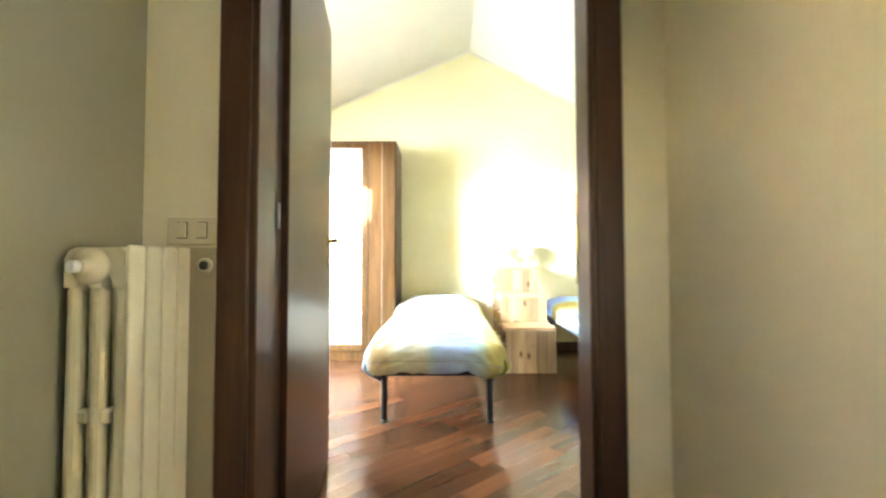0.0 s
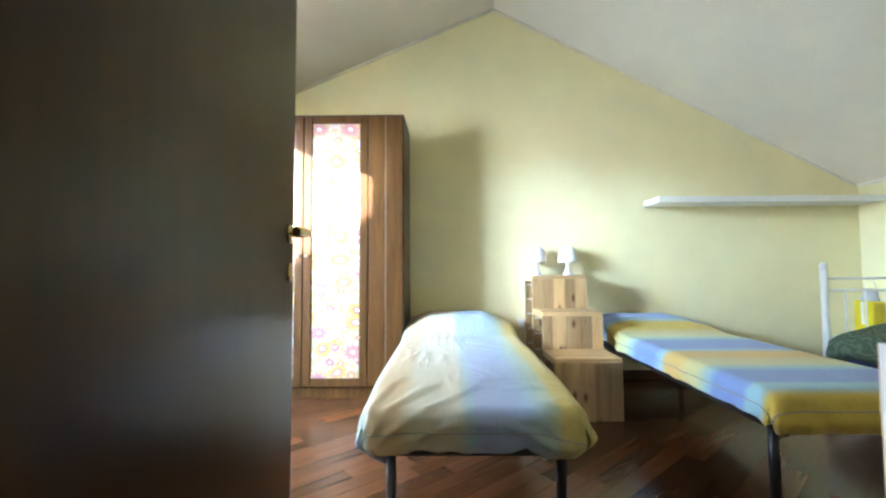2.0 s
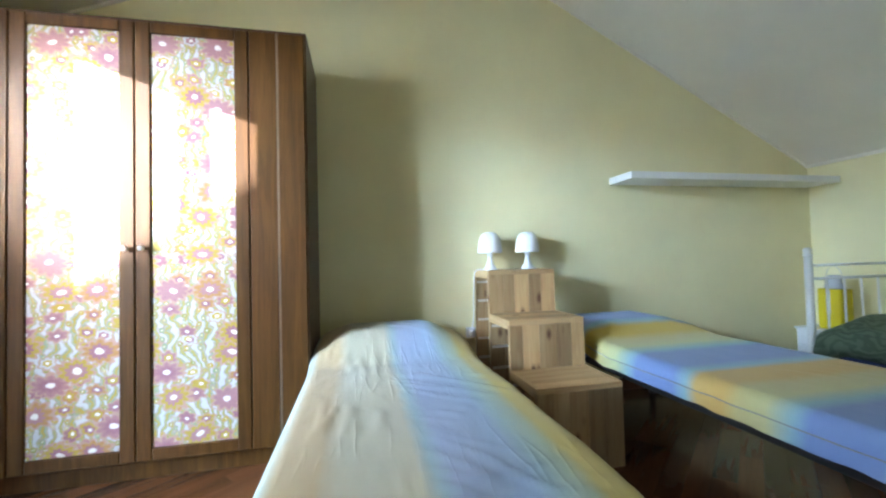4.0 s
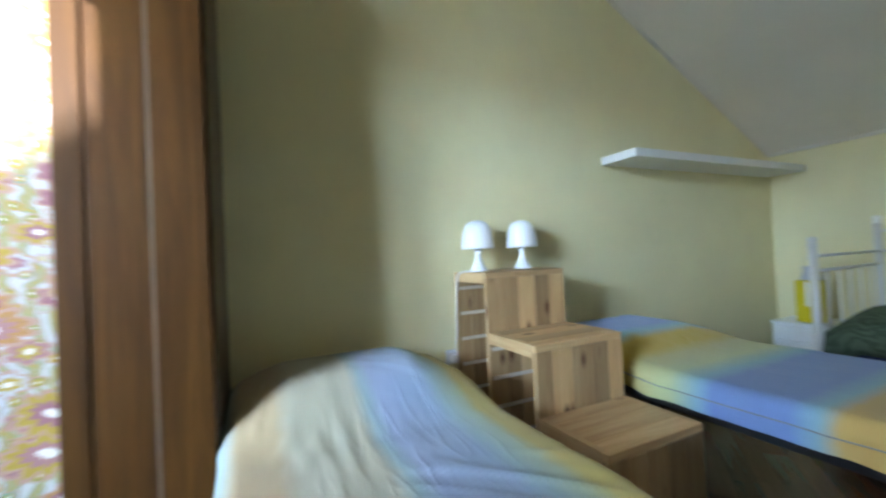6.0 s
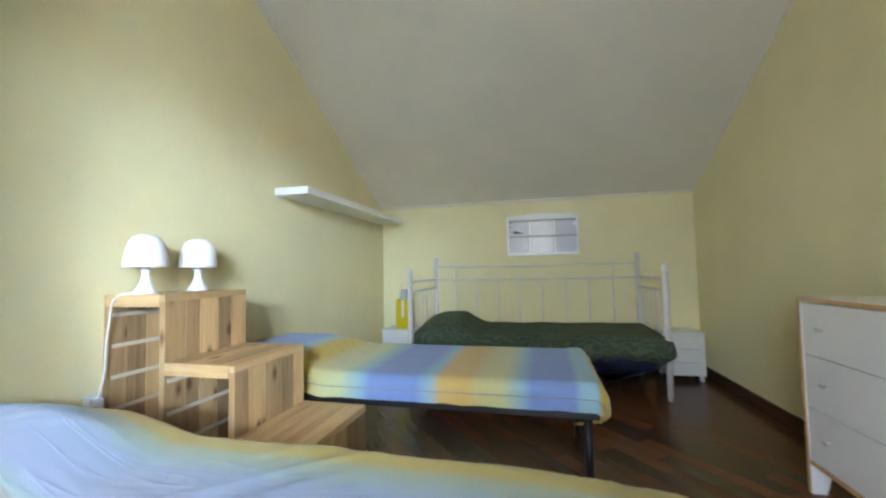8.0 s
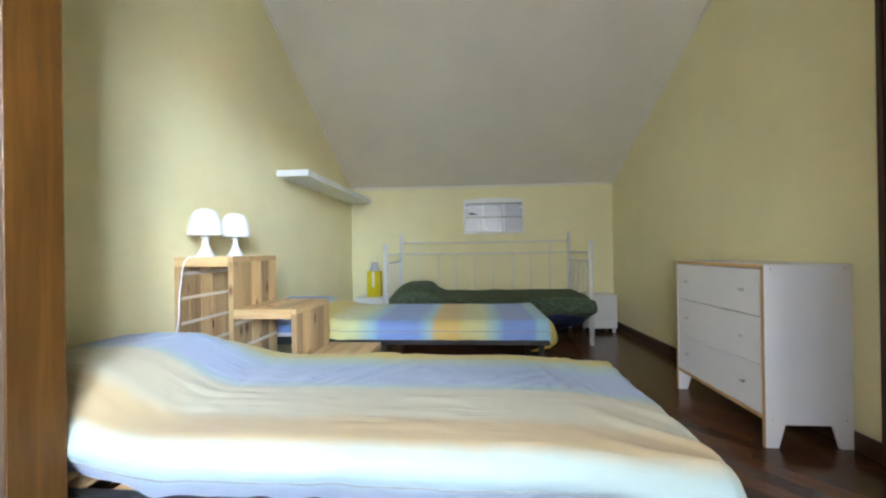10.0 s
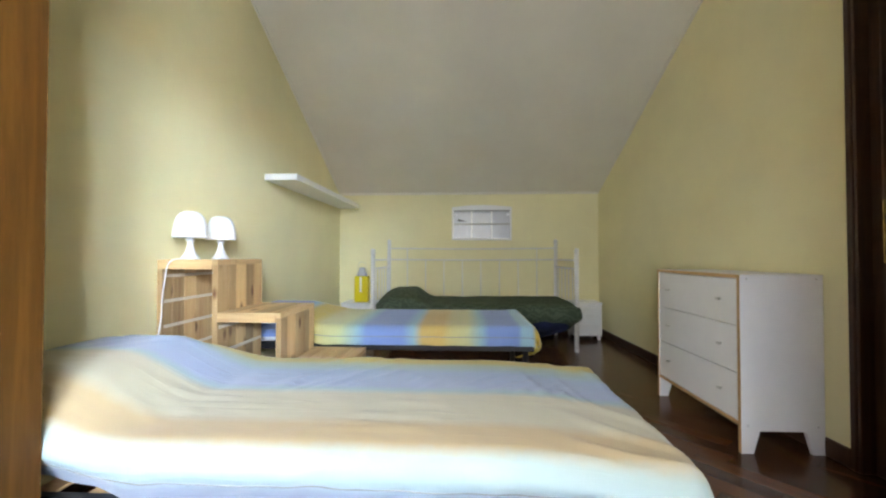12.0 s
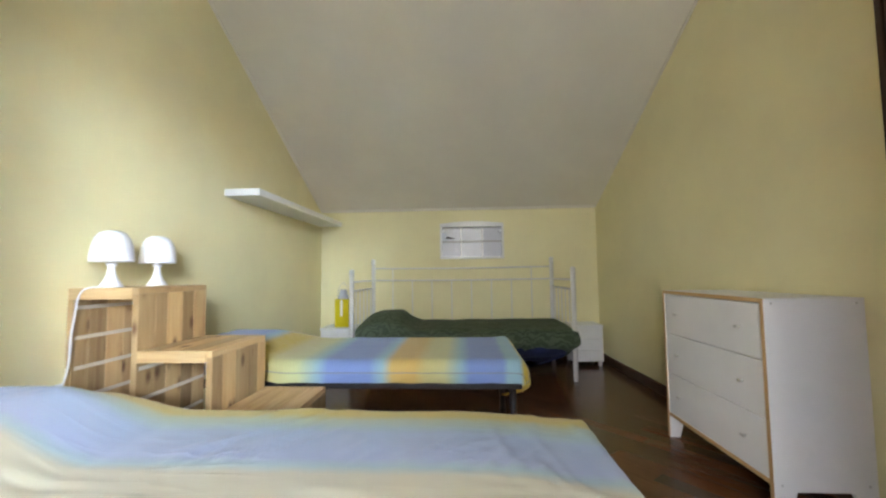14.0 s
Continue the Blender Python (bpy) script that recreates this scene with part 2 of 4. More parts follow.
WARDWOOD = wood("warm_walnut", (0.036, 0.013, 0.002), (0.070, 0.028, 0.004), (0.108, 0.048, 0.007), 2, 0.48, 0.03, vary=0.12, spec=0.22)
PARQUET = wood("red_brown_parquet", (0.086, 0.033, 0.012), (0.112, 0.044, 0.017), (0.138, 0.058, 0.023), 0, 0.22, 0.08, vary=0.45, spec=0.32)
PINE_Z = wood("pine_upright", (0.35, 0.19, 0.075), (0.51, 0.33, 0.15), (0.63, 0.455, 0.235), 2, 0.5, knots=True, vary=0.46)
PINE_Y = wood("pine_lengthwise", (0.35, 0.19, 0.075), (0.51, 0.33, 0.15), (0.63, 0.455, 0.235), 1, 0.5, vary=0.12)
PINE_X = wood("pine_across", (0.35, 0.19, 0.075), (0.51, 0.33, 0.15), (0.63, 0.455, 0.235), 0, 0.5, knots=True, vary=0.46)
BIRCH = wood("birch_edge", (0.44, 0.25, 0.10), (0.56, 0.34, 0.15), (0.64, 0.42, 0.21), 2, 0.5, vary=0.1)
LAMINATE = plain("white_laminate", (0.78, 0.76, 0.74), 0.35, wear=0.04)
WHITE_LACQUER = plain("white_lacquer", (0.80, 0.79, 0.77), 0.3, wear=0.06)
WHITE_PLASTIC = plain("white_plastic", (0.82, 0.83, 0.86), 0.35, wear=0.03)
SHADE_PLASTIC = plain("white_lamp_plastic", (0.84, 0.85, 0.88), 0.3, wear=0.02)
IRON_WHITE = plain("white_painted_iron", (0.74, 0.72, 0.68), 0.4, wear=0.1)
BLACK_STEEL = plain("black_steel", (0.012, 0.012, 0.014), 0.4, 0.0, wear=0.3)
BRASS = plain("brass", (0.75, 0.55, 0.24), 0.22, 1.0, wear=0.25)
STEEL = plain("brushed_steel", (0.62, 0.60, 0.57), 0.3, 1.0)
DULL_STEEL = plain("dull_bronzed_steel", (0.17, 0.12, 0.08), 0.6, 0.5)
ENAMEL = plain("cream_enamel", (0.62, 0.57, 0.41), 0.35, 0.0, 0.3, wear=0.12)
SOCKET_BLACK = plain("black_bakelite", (0.02, 0.018, 0.015), 0.4)
PLATE_CREAM = plain("cream_switch_plate", (0.62, 0.56, 0.40), 0.4)
BOARD = paint("tan_board", (0.40, 0.34, 0.22), 0.6)
RUNNER = plain("pale_runner", (0.70, 0.62, 0.50), 0.5)
GREY_PANEL = plain("grey_white_panel", (0.50, 0.51, 0.56), 0.25, wear=0.05)
# grey for the shadow lines along the panel's whitish horizontal bars
BAR_SHADOW = plain("grey_bar_shadow", (0.30, 0.29, 0.27), 0.4, wear=0.1)
NAVY = paint("navy_print_cloth", (0.025, 0.035, 0.095), 0.9, 0.6, 14, 0.3)
MATTRESS = paint("mattress_ticking", (0.62, 0.62, 0.60), 0.9)
GREEN = damask("green_damask")
GREEN_CORD = plain("dark_green_cord", (0.035, 0.05, 0.03), 0.8, wear=0.2)
FLORAL = floral("flower_print")
PANE = glass("window_glass", (1, 1, 1))
WAX = plain("white_wax", (0.85, 0.83, 0.78), 0.5)

# the pale blue of the window-side hang is darkened to offset its strong light
ly, ye, aq, li, og, wb_dim = (0.48, 0.45, 0.33), (0.47, 0.38, 0.11), (0.32, 0.42, 0.45), (0.32, 0.37, 0.52), (0.48, 0.37, 0.21), (0.27, 0.32, 0.41)
CLOTH_A = striped("pastel_stripes_lengthwise", [(-0.26, wb_dim), (-0.10, wb_dim), (-0.07, aq), (0.00, (0.36, 0.44, 0.41)), (0.04, og), (0.13, og), (0.18, ly), (0.36, ly), (0.40, aq), (0.44, li), (0.60, (0.31, 0.39, 0.53)), (0.64, aq), (0.70, (0.37, 0.42, 0.29)), (0.74, ye), (1.02, ye)], 0, -0.30, 1.05)
ly, ye, aq, li, og = (0.52, 0.47, 0.21), (0.54, 0.40, 0.07), (0.28, 0.44, 0.50), (0.20, 0.28, 0.53), (0.55, 0.38, 0.12)
CLOTH_B = striped("pastel_stripes_crosswise", [(-0.16, ye), (0.00, ye), (0.03, aq), (0.09, aq), (0.12, li), (0.29, li), (0.34, aq), (0.42, (0.52, 0.52, 0.26)), (0.52, ly), (0.58, og), (0.70, og), (0.75, aq), (0.82, li), (1.04, li), (1.10, aq), (1.20, (0.50, 0.54, 0.28)), (1.34, ly), (1.40, ye), (1.48, ye), (1.54, aq), (1.60, li), (1.95, li)], 1, -0.2, 2.0)
CORD = plain("pale_grey_cord", (0.26, 0.27, 0.26), 0.8, wear=0.2)

# ---- building blocks ----
ROOT = {}


def thing(name, at, label, category, group=""):
    """The empty at a thing's base."""
    ob = new(name)
    ob.location = at
    ob.empty_display_size = 0.1
    ROOT[ob] = Vector(at)
    return tagged(ob, label, category, group)


def part(name, bm, mat, parent=None, label="", smooth=False):
    """Links a bmesh, in world places, as one mesh under a thing or part."""
    base = ROOT.get(parent, Vector((0, 0, 0)))
    bmesh.ops.translate(bm, verts=bm.verts, vec=-base)
    me = bpy.data.meshes.new(name)
    if smooth:
        for f in bm.faces:
            f.smooth = True
    bm.to_mesh(me)
    bm.free()
    me.materials.append(mat)
    ob = new(name, me)
    ob.parent = parent
    ROOT[ob] = base
    if label:
        ob["label"] = label
    return ob


def setting(name, bm, mat, label, category, smooth=False):
    return tagged(part(name, bm, mat, None, "", smooth), label, category, "", "structure")


def box(bm, a, b, bevel=0.0, seg=1):
    """A box between two corners, its edges rounded off."""
    made = bmesh.ops.create_cube(bm, size=1.0)["verts"]
    for v in made:
        v.co = Vector([a[i] + (b[i] - a[i]) * (v.co[i] + 0.5) for i in range(3)])
    if bevel:
        edges = {e for v in made for e in v.link_edges}
        bmesh.ops.bevel(bm, geom=list(edges), offset=bevel, segments=seg, affect="EDGES", profile=0.5)
    return bm


def boxed(a, b, bevel=0.0, seg=1):
    return box(bmesh.new(), a, b, bevel, seg)


def prism(bm, outline, axis, lo, hi):
    """A flat outline pushed along an axis (0 x, 1 y, 2 z)."""
    def at(p, w):
        q = list(p)
        q.insert(axis, w)
        return q
    one = [bm.verts.new(at(p, lo)) for p in outline]
    two = [bm.verts.new(at(p, hi)) for p in outline]
    n = len(outline)
    faces = [bm.faces.new(one), bm.faces.new(two[::-1])]
    for i in range(n):
        faces.append(bm.faces.new((one[i], two[i], two[(i + 1) % n], one[(i + 1) % n])))
    bmesh.ops.recalc_face_normals(bm, faces=faces)
    return bm


def rod(bm, points, r, n=10):
    """A round bar through points, with capped ends."""
    pts = [Vector(p) for p in points]
    rings = []
    for i, p in enumerate(pts):
        d = (pts[min(i + 1, len(pts) - 1)] - pts[max(i - 1, 0)]).normalized()
        side = d.cross(Vector((0, 0, 1)) if abs(d.z) < 0.9 else Vector((1, 0, 0))).normalized()
        up = side.cross(d)
        rings.append([bm.verts.new(p + r * (math.cos(k * math.tau / n) * side + math.sin(k * math.tau / n) * up)) for k in range(n)])
    for a, b in zip(rings, rings[1:]):
        for k in range(n):
            f = bm.faces.new((a[k], a[(k + 1) % n], b[(k + 1) % n], b[k]))
            f.smooth = True
    bm.faces.new(rings[0][::-1])
    bm.faces.new(rings[-1])
    return bm


def lathe(bm, profile, at, n=32):
    """A turned shape from (radius, height) pairs, about a vertical line."""
    rings = [[bm.verts.new((at[0] + r * math.cos(k * math.tau / n), at[1] + r * math.sin(k * math.tau / n), at[2] + z)) for k in range(n)] for r, z in profile]
    for a, b in zip(rings, rings[1:]):
        for k in range(n):
            f = bm.faces.new((a[k], a[(k + 1) % n], b[(k + 1) % n], b[k]))
            f.smooth = True
    bm.faces.new(rings[0][::-1])
    bm.faces.new(rings[-1])
    bmesh.ops.recalc_face_normals(bm, faces=bm.faces)
    return bm


def smooth(t):
    t = max(0.0, min(1.0, t))
    return t * t * (3 - 2 * t)


CORDS = []


def drape(x0, x1, y0, y1, top, hang, shape, step=0.02, r=0.045, limit=0.30, wrinkle=0.006, seed=0.0, flare=0.0, foot_flare=0.0, folds=None, hem=None, piping=(), tuck=None):
    """A cloth laid over a box: hang is how far it falls at x0, x1, y0, y1; shape(x, y) lifts the top. Flat places go to the UV map.
    folds(u, v) lifts the cloth off its bed, hem(u) scales the fall at the foot, tuck(u, v) draws the hem in under the mattress; piping lists (axis, place) of sewn cords, put in CORDS."""
    bm = bmesh.new()
    uv = bm.loops.layers.uv.new("flat")
    na = int((x1 - x0 + hang[0] + hang[1]) / step)
    nb = int((y1 - y0 + hang[2] + hang[3]) / step)

    def bend(p, lo, hi):
        e, s, edge = (lo - p + r, -1, lo) if p < lo + r else ((p - hi + r, 1, hi) if p > hi - r else (0, 0, 0))
        if e <= 0:
            return p, 0.0
        if e < r * math.pi / 2:
            return edge - s * r + s * r * math.sin(e / r), r * (1 - math.cos(e / r))
        return edge, r + e - r * math.pi / 2

    def cloth(a, b):
        x, da = bend(a, x0, x1)
        y, db = bend(b, y0, y1)
        if hem and b < y0 + r:
            db *= hem(a - x0)
        drop = da + db if da < r or db < r else max(da, db) + 0.35 * min(da, db)
        drop = min(drop, limit)
        w = noise.noise(Vector((a * 9 + seed, b * 4.0, seed))) + 0.6 * noise.noise(Vector((a * 16, b * 14 + seed, 3)))
        out = wrinkle * w * (0.45 + 3.0 * min(1, drop / 0.15))
        rise = folds(a - x0, b - y0) if folds else 0.0
        fold = noise.noise(Vector((a * 10 + b * 10, seed, 7))) * 0.022 * min(1, drop / 0.15) + rise
        nx = -1 if a < x0 + r else (1 if a > x1 - r else 0)
        ny = -1 if b < y0 + r else (1 if b > y1 - r else 0)
        ga, gb = flare * min(1, da / 0.12), foot_flare * min(1, db / 0.12)
        cut = 0.42 * min(da, db, 0.10) + 0.6 * max(0.0, drop - 0.11) ** 2 / 0.06
        ga, gb = ga - cut, gb - cut
        if tuck:
            pull = tuck(a - x0, b - y0)
            ga, gb = ga - pull * smooth((da - 0.05) / 0.10), gb - pull * smooth((db - 0.05) / 0.10)
        up = (out if drop < 0.02 else 0) + rise * max(0.0, 1 - drop / r)
        return Vector((x + nx * ((out + fold) * (da > r) + ga), y + ny * ((out + fold) * (db > r) + gb), top + shape(x, y) - drop + up))

    grid = []
    for i in range(na + 1):
        a = x0 - hang[0] + (x1 - x0 + hang[0] + hang[1]) * i / na
        row = []
        for j in range(nb + 1):
            b = y0 - hang[2] + (y1 - y0 + hang[2] + hang[3]) * j / nb
            row.append((bm.verts.new(cloth(a, b)), (a - x0, b - y0)))
        grid.append(row)
    for axis, at in piping:
        n = 90
        if axis:
            line = [cloth(x0 - 0.03 + (x1 - x0 + 0.06) * k / n, y0 + at) for k in range(n + 1)]
        else:
            line = [cloth(x0 + at, y0 - 0.02 + (y1 - y0) * k / n) for k in range(n + 1)]
        CORDS.append(rod(bmesh.new(), line, 0.0024, 6))
    for i in range(na):
        for j in range(nb):
            q = [grid[i][j], grid[i + 1][j], grid[i + 1][j + 1], grid[i][j + 1]]
            f = bm.faces.new([v for v, _ in q])
            f.smooth = True
            for loop, (_, c) in zip(f.loops, q):
                loop[uv].uv = c
    return bm


def hump(x, lo, hi, soft):
    """1 between lo and hi, falling softly to 0 outside."""
    def s(t):
        t = max(0, min(1, t))
        return t * t * (3 - 2 * t)
    return s((x - lo) / soft + 1) * s((hi - x) / soft + 1)


# ---- the house's shell ----
def roof_z(x):
    return RZ - (RZ - ZE) * (x - RX) / (XE - RX) if x > RX else RZ - (RZ - ZW) * (RX - x) / (RX - XW)


T = 0.25
# north gable wall
setting("wall_north", prism(bmesh.new(), [(XW - T, -0.1), (XE + T, -0.1), (XE + T, ZE), (XE, ZE), (RX, RZ), (XW, ZW), (XW - T, ZW)], 1, YN, YN + T), YELLOW, "pale yellow painted gable wall behind the beds", "wall")
setting("wall_east", boxed((XE, YS - 0.14, -0.1), (XE + T, YN, ZE)), YELLOW, "low pale yellow knee wall under the roof slope", "wall")
# west wall with the french window's opening
bm = bmesh.new()
box(bm, (XW - T, YHR + 0.01, -0.1), (XW, WY0, ZW))
box(bm, (XW - T, WY1, -0.1), (XW, YN, ZW))
box(bm, (XW - T, WY0, WZ1), (XW, WY1, ZW))
box(bm, (XW - T, WY0, -0.1), (XW, WY1, 0.0))
setting("wall_west", bm, YELLOW, "pale yellow wall with the french window", "wall")
# south wall with the doorway, gabled; its room face runs out of square east of the door
def skewed(bm):
    for v in bm.verts:
        if v.co.x > 0.63 and YS - 0.005 < v.co.y < YS + 0.05:
            v.co.y += 0.088 * (v.co.x - 0.63) / (XE - 0.63)
    return bm


bm = bmesh.new()
prism(bm, [(XW, 0.0), (DX0 - 0.02, 0.0), (DX0 - 0.02, roof_z(DX0 - 0.02)), (XW, ZW)], 1, YHR + 0.01, YS)
prism(bm, [(DX1 + 0.06, 0.0), (XE, 0.0), (XE, ZE), (DX1 + 0.06, roof_z(DX1 + 0.06))], 1, YHR + 0.01, YS)
prism(bm, [(DX0 - 0.02, DZ + 0.02), (DX1 + 0.06, DZ + 0.02), (DX1 + 0.06, roof_z(DX1 + 0.06)), (RX, RZ), (DX0 - 0.02, roof_z(DX0 - 0.02))], 1, YHR + 0.01, YS)
skewed(bm)
setting("wall_south", bm, YELLOW, "pale yellow wall with the doorway to the hall", "wall")
# hall
setting("hall_wall_door_side", boxed((HW, YHL, 0), (DX0 - 0.02, YHR + 0.01, 2.7)), CREAM, "cream wall beside the door frame in the hall", "wall")
bm = bmesh.new()
box(bm, (DX1 + 0.06, YHR, 0), (HE, YHR + 0.01, 2.7))
box(bm, (DX0 - 0.02, YHR, DZ + 0.02), (DX1 + 0.06, YHR + 0.01, 2.7))
setting("hall_wall_over_door", bm, CREAM, "cream wall round the door frame in the hall", "wall")
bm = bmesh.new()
# four boxes round an unseen opening, added to let sky light into the hall
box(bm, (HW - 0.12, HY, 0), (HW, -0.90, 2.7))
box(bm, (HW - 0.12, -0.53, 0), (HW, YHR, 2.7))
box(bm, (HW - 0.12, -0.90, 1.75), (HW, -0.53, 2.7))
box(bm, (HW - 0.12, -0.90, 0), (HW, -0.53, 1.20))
setting("hall_wall_west", bm, GREYGREEN_SHADED, "grey-green painted hall wall behind the radiator, its shade put into the colour", "wall")
setting("hall_wall_east", boxed((HE, HY, 0), (HE + 0.12, YHR, 2.7)), CREAM, "cream painted hall wall", "wall")
setting("hall_wall_back", boxed((HW - 0.12, HY - 0.2, 0), (HE + 0.12, HY, 2.7)), CREAM, "cream hall end wall", "wall")
setting("hall_ceiling", boxed((HW - 0.12, HY - 0.2, 2.7), (HE + 0.12, YHR + 0.01, 2.8)), WHITE_CEIL, "white flat hall ceiling", "ceiling")
# sloping ceiling
bm = bmesh.new()
prism(bm, [(RX, RZ), (XE, ZE), (XE + T, ZE), (XE + T, ZE + 0.15), (RX, RZ + 0.2)], 1, YHR + 0.01, YN)
prism(bm, [(RX, RZ), (RX, RZ + 0.2), (XW - T, ZW + 0.15), (XW - T, ZW), (XW, ZW)], 1, YHR + 0.01, YN)
setting("ceiling", bm, WHITE_CEIL, "white sloping attic ceiling", "ceiling")
# floor slabs under the boards
setting("floor", boxed((XW, YHR, -0.1), (XE, YN, -0.012)), SCREED, "subfloor under the parquet", "floor")
setting("hall_floor", boxed((HW, HY, -0.1), (HE, YHR, -0.012)), SCREED, "hall subfloor under the parquet", "floor")

# ceiling trim
bm = bmesh.new()
box(bm, (XE - 0.022, YS, ZE - 0.012), (XE, YN, ZE + 0.016), 0.006)
for yy in (YS, YN - 0.014):
    prism(bm, [(RX, RZ - 0.002), (RX, RZ - 0.020), (XE - 0.01, ZE - 0.012), (XE - 0.01, ZE + 0.006)], 1, yy, yy + 0.014)
    prism(bm, [(RX, RZ - 0.002), (XW, ZW - 0.002), (XW, ZW - 0.020), (RX, RZ - 0.020)], 1, yy, yy + 0.014)
setting("trim", skewed(bm), WHITE_CEIL, "thin white moulding between walls and ceiling", "moulding")

# baseboards
bm = bmesh.new()
box(bm, (0.625, YS, 0), (XE - 0.014, YS + 0.014, 0.085), 0.004)
box(bm, (XW, YS, 0), (-0.385, YS + 0.014, 0.085), 0.004)
box(bm, (XW + 0.014, YN - 0.014, 0), (XE - 0.014, YN, 0.085), 0.004)
box(bm, (XE - 0.014, YS, 0), (XE, YN, 0.085), 0.004)
setting("baseboard", skewed(bm), WALNUT, "dark brown wooden skirting board", "skirting")
bm = bmesh.new()
box(bm, (HE - 0.012, HY, 0), (HE, YHR, 0.085), 0.004)
box(bm, (HW, HY, 0), (HW + 0.012, YHL, 0.085), 0.004)
setting("hall_baseboard", bm, WALNUT, "dark brown wooden skirting board in the hall", "skirting")

# ---- door frame and door ----
frame_ob = tagged(thing("door_frame", (0.1, YS, 0), "dark walnut door frame with flat casings", "door frame"), kind="structure")
lin = [("jamb", (DX0 - 0.02, YHL - 0.012, 0), (DX0, 1.650, DZ)), ("jamb", (DX0 - 0.02, 1.652, 0), (DX0 - 0.008, YS + 0.01, DZ)),
       ("jamb", (DX1 + 0.045, YHR - 0.012, 0), (DX1 + 0.06, YS + 0.012, DZ)), ("head", (DX0 - 0.02, YHR - 0.012, DZ), (DX1 + 0.06, YS + 0.012, DZ + 0.02)),
       ("casing", (-0.396, YHL - 0.016, 0), (DX0 - 0.021, YHL - 0.001, DZ + 0.09)), ("casing", (DX1 + 0.012, YHR - 0.02, 0), (0.622, YHR - 0.001, DZ + 0.09)),
       ("casing", (DX0 - 0.019, YHR - 0.02, DZ + 0.021), (DX1 + 0.019, YHR - 0.001, DZ + 0.09)),
       ("casing", (-0.385, YS + 0.001, 0), (DX0 - 0.021, YS + 0.018, DZ + 0.09)), ("casing", (DX1 + 0.061, YS + 0.001, 0), (0.624, YS + 0.018, DZ + 0.09)),
       ("casing", (DX0 - 0.019, YS + 0.001, DZ + 0.021), (DX1 + 0.059, YS + 0.018, DZ + 0.09)),
       ("door_stop", (DX1 - 0.004, YHR - 0.012, 0), (DX1 + 0.0445, 1.753, DZ - 0.001))]
for nm, a, b in lin:
    part(nm, boxed(a, b, 0.003), WALNUT, frame_ob)
bm = boxed((DX1 - 0.007, 1.737, 0.895), (DX1 - 0.0042, 1.755, 1.160), 0.001)
strike = part("strike_plate", bm, BRASS, frame_ob, "long brass strike plate")
for z0, z1 in ((0.93, 0.985), (1.06, 1.10)):
    part("keep_hole", boxed((DX1 - 0.0082, 1.742, z0), (DX1 - 0.0071, 1.750, z1)), SOCKET_BLACK, strike)

# door leaf, swung into the room
HINGE, FREE = Vector((-0.288, 1.715, 0)), Vector((-0.410, 2.545, 0))
along = (FREE - HINGE).normalized()
turn = Matrix.Translation(HINGE) @ Matrix.Rotation(math.atan2(along.y, along.x), 4, "Z")
LEN = (FREE - HINGE).length


def placed(bm, m):
    bmesh.ops.transform(bm, matrix=m, verts=bm.verts)
    return bm


door = tagged(thing("door_1", HINGE, "open dark walnut door with a glossy lacquer and brass lever", "door"), kind="structure")
part("leaf", placed(boxed((0, 0, 0.008), (LEN, 0.044, 2.105), 0.003), turn), DOORWOOD, door)
for side, y in ((-1, 0.0), (1, 0.044)):
    hx, hz = LEN - 0.055, 1.060
    bm = bmesh.new()
    lathe(bm, [(0.024, 0), (0.025, 0.004), (0.021, 0.008), (0.012, 0.010)], (0, 0, 0), 24)
    rose = part("rosette", placed(bm, turn @ Matrix.Translation((hx, y, hz)) @ Matrix.Rotation(radians(90 * (1 if side < 0 else -1)), 4, "X")), BRASS, door)
    bm = bmesh.new()
    rod(bm, [(hx, y + side * 0.008, hz), (hx, y + side * 0.030, hz), (hx - 0.004, y + side * 0.042, hz), (hx - 0.014, y + side * 0.049, hz)], 0.009, 12)
    rod(bm, [(hx - 0.008, y + side * 0.048, hz), (hx - 0.03, y + side * 0.050, hz + 0.001), (hx - 0.07, y + side * 0.050, hz), (hx - 0.105, y + side * 0.046, hz - 0.002), (hx - 0.115, y + side * 0.043, hz - 0.003)], 0.0105, 12)
    part("lever", placed(bm, turn), BRASS, door, "polished brass lever handle")
    bm = bmesh.new()
    lathe(bm, [(0.017, 0), (0.018, 0.003), (0.015, 0.006), (0.004, 0.006)], (0, 0, 0), 20)
    bmesh.ops.scale(bm, vec=(1, 1.45, 1), verts=bm.verts)
    esc = part("keyhole_plate", placed(bm, turn @ Matrix.Translation((hx, y, 0.962)) @ Matrix.Rotation(radians(90 * (1 if side < 0 else -1)), 4, "X")), BRASS, door)
    s0, s1 = (y - 0.0075, y - 0.0055) if side < 0 else (y + 0.0055, y + 0.0075)
    part("keyhole", placed(boxed((hx - 0.003, s0, 0.949), (hx + 0.003, s1, 0.975), 0.0008), turn), SOCKET_BLACK, esc)
part("lock_faceplate", placed(boxed((LEN - 0.001, 0.012, 0.90), (LEN + 0.0015, 0.032, 1.12)), turn), BRASS, door)
for z in (0.25, 1.05, 1.85):
    part("hinge", rod(bmesh.new(), [(-0.3034, 1.683, z), (-0.3034, 1.683, z + 0.07)], 0.0045, 10), STEEL, door)

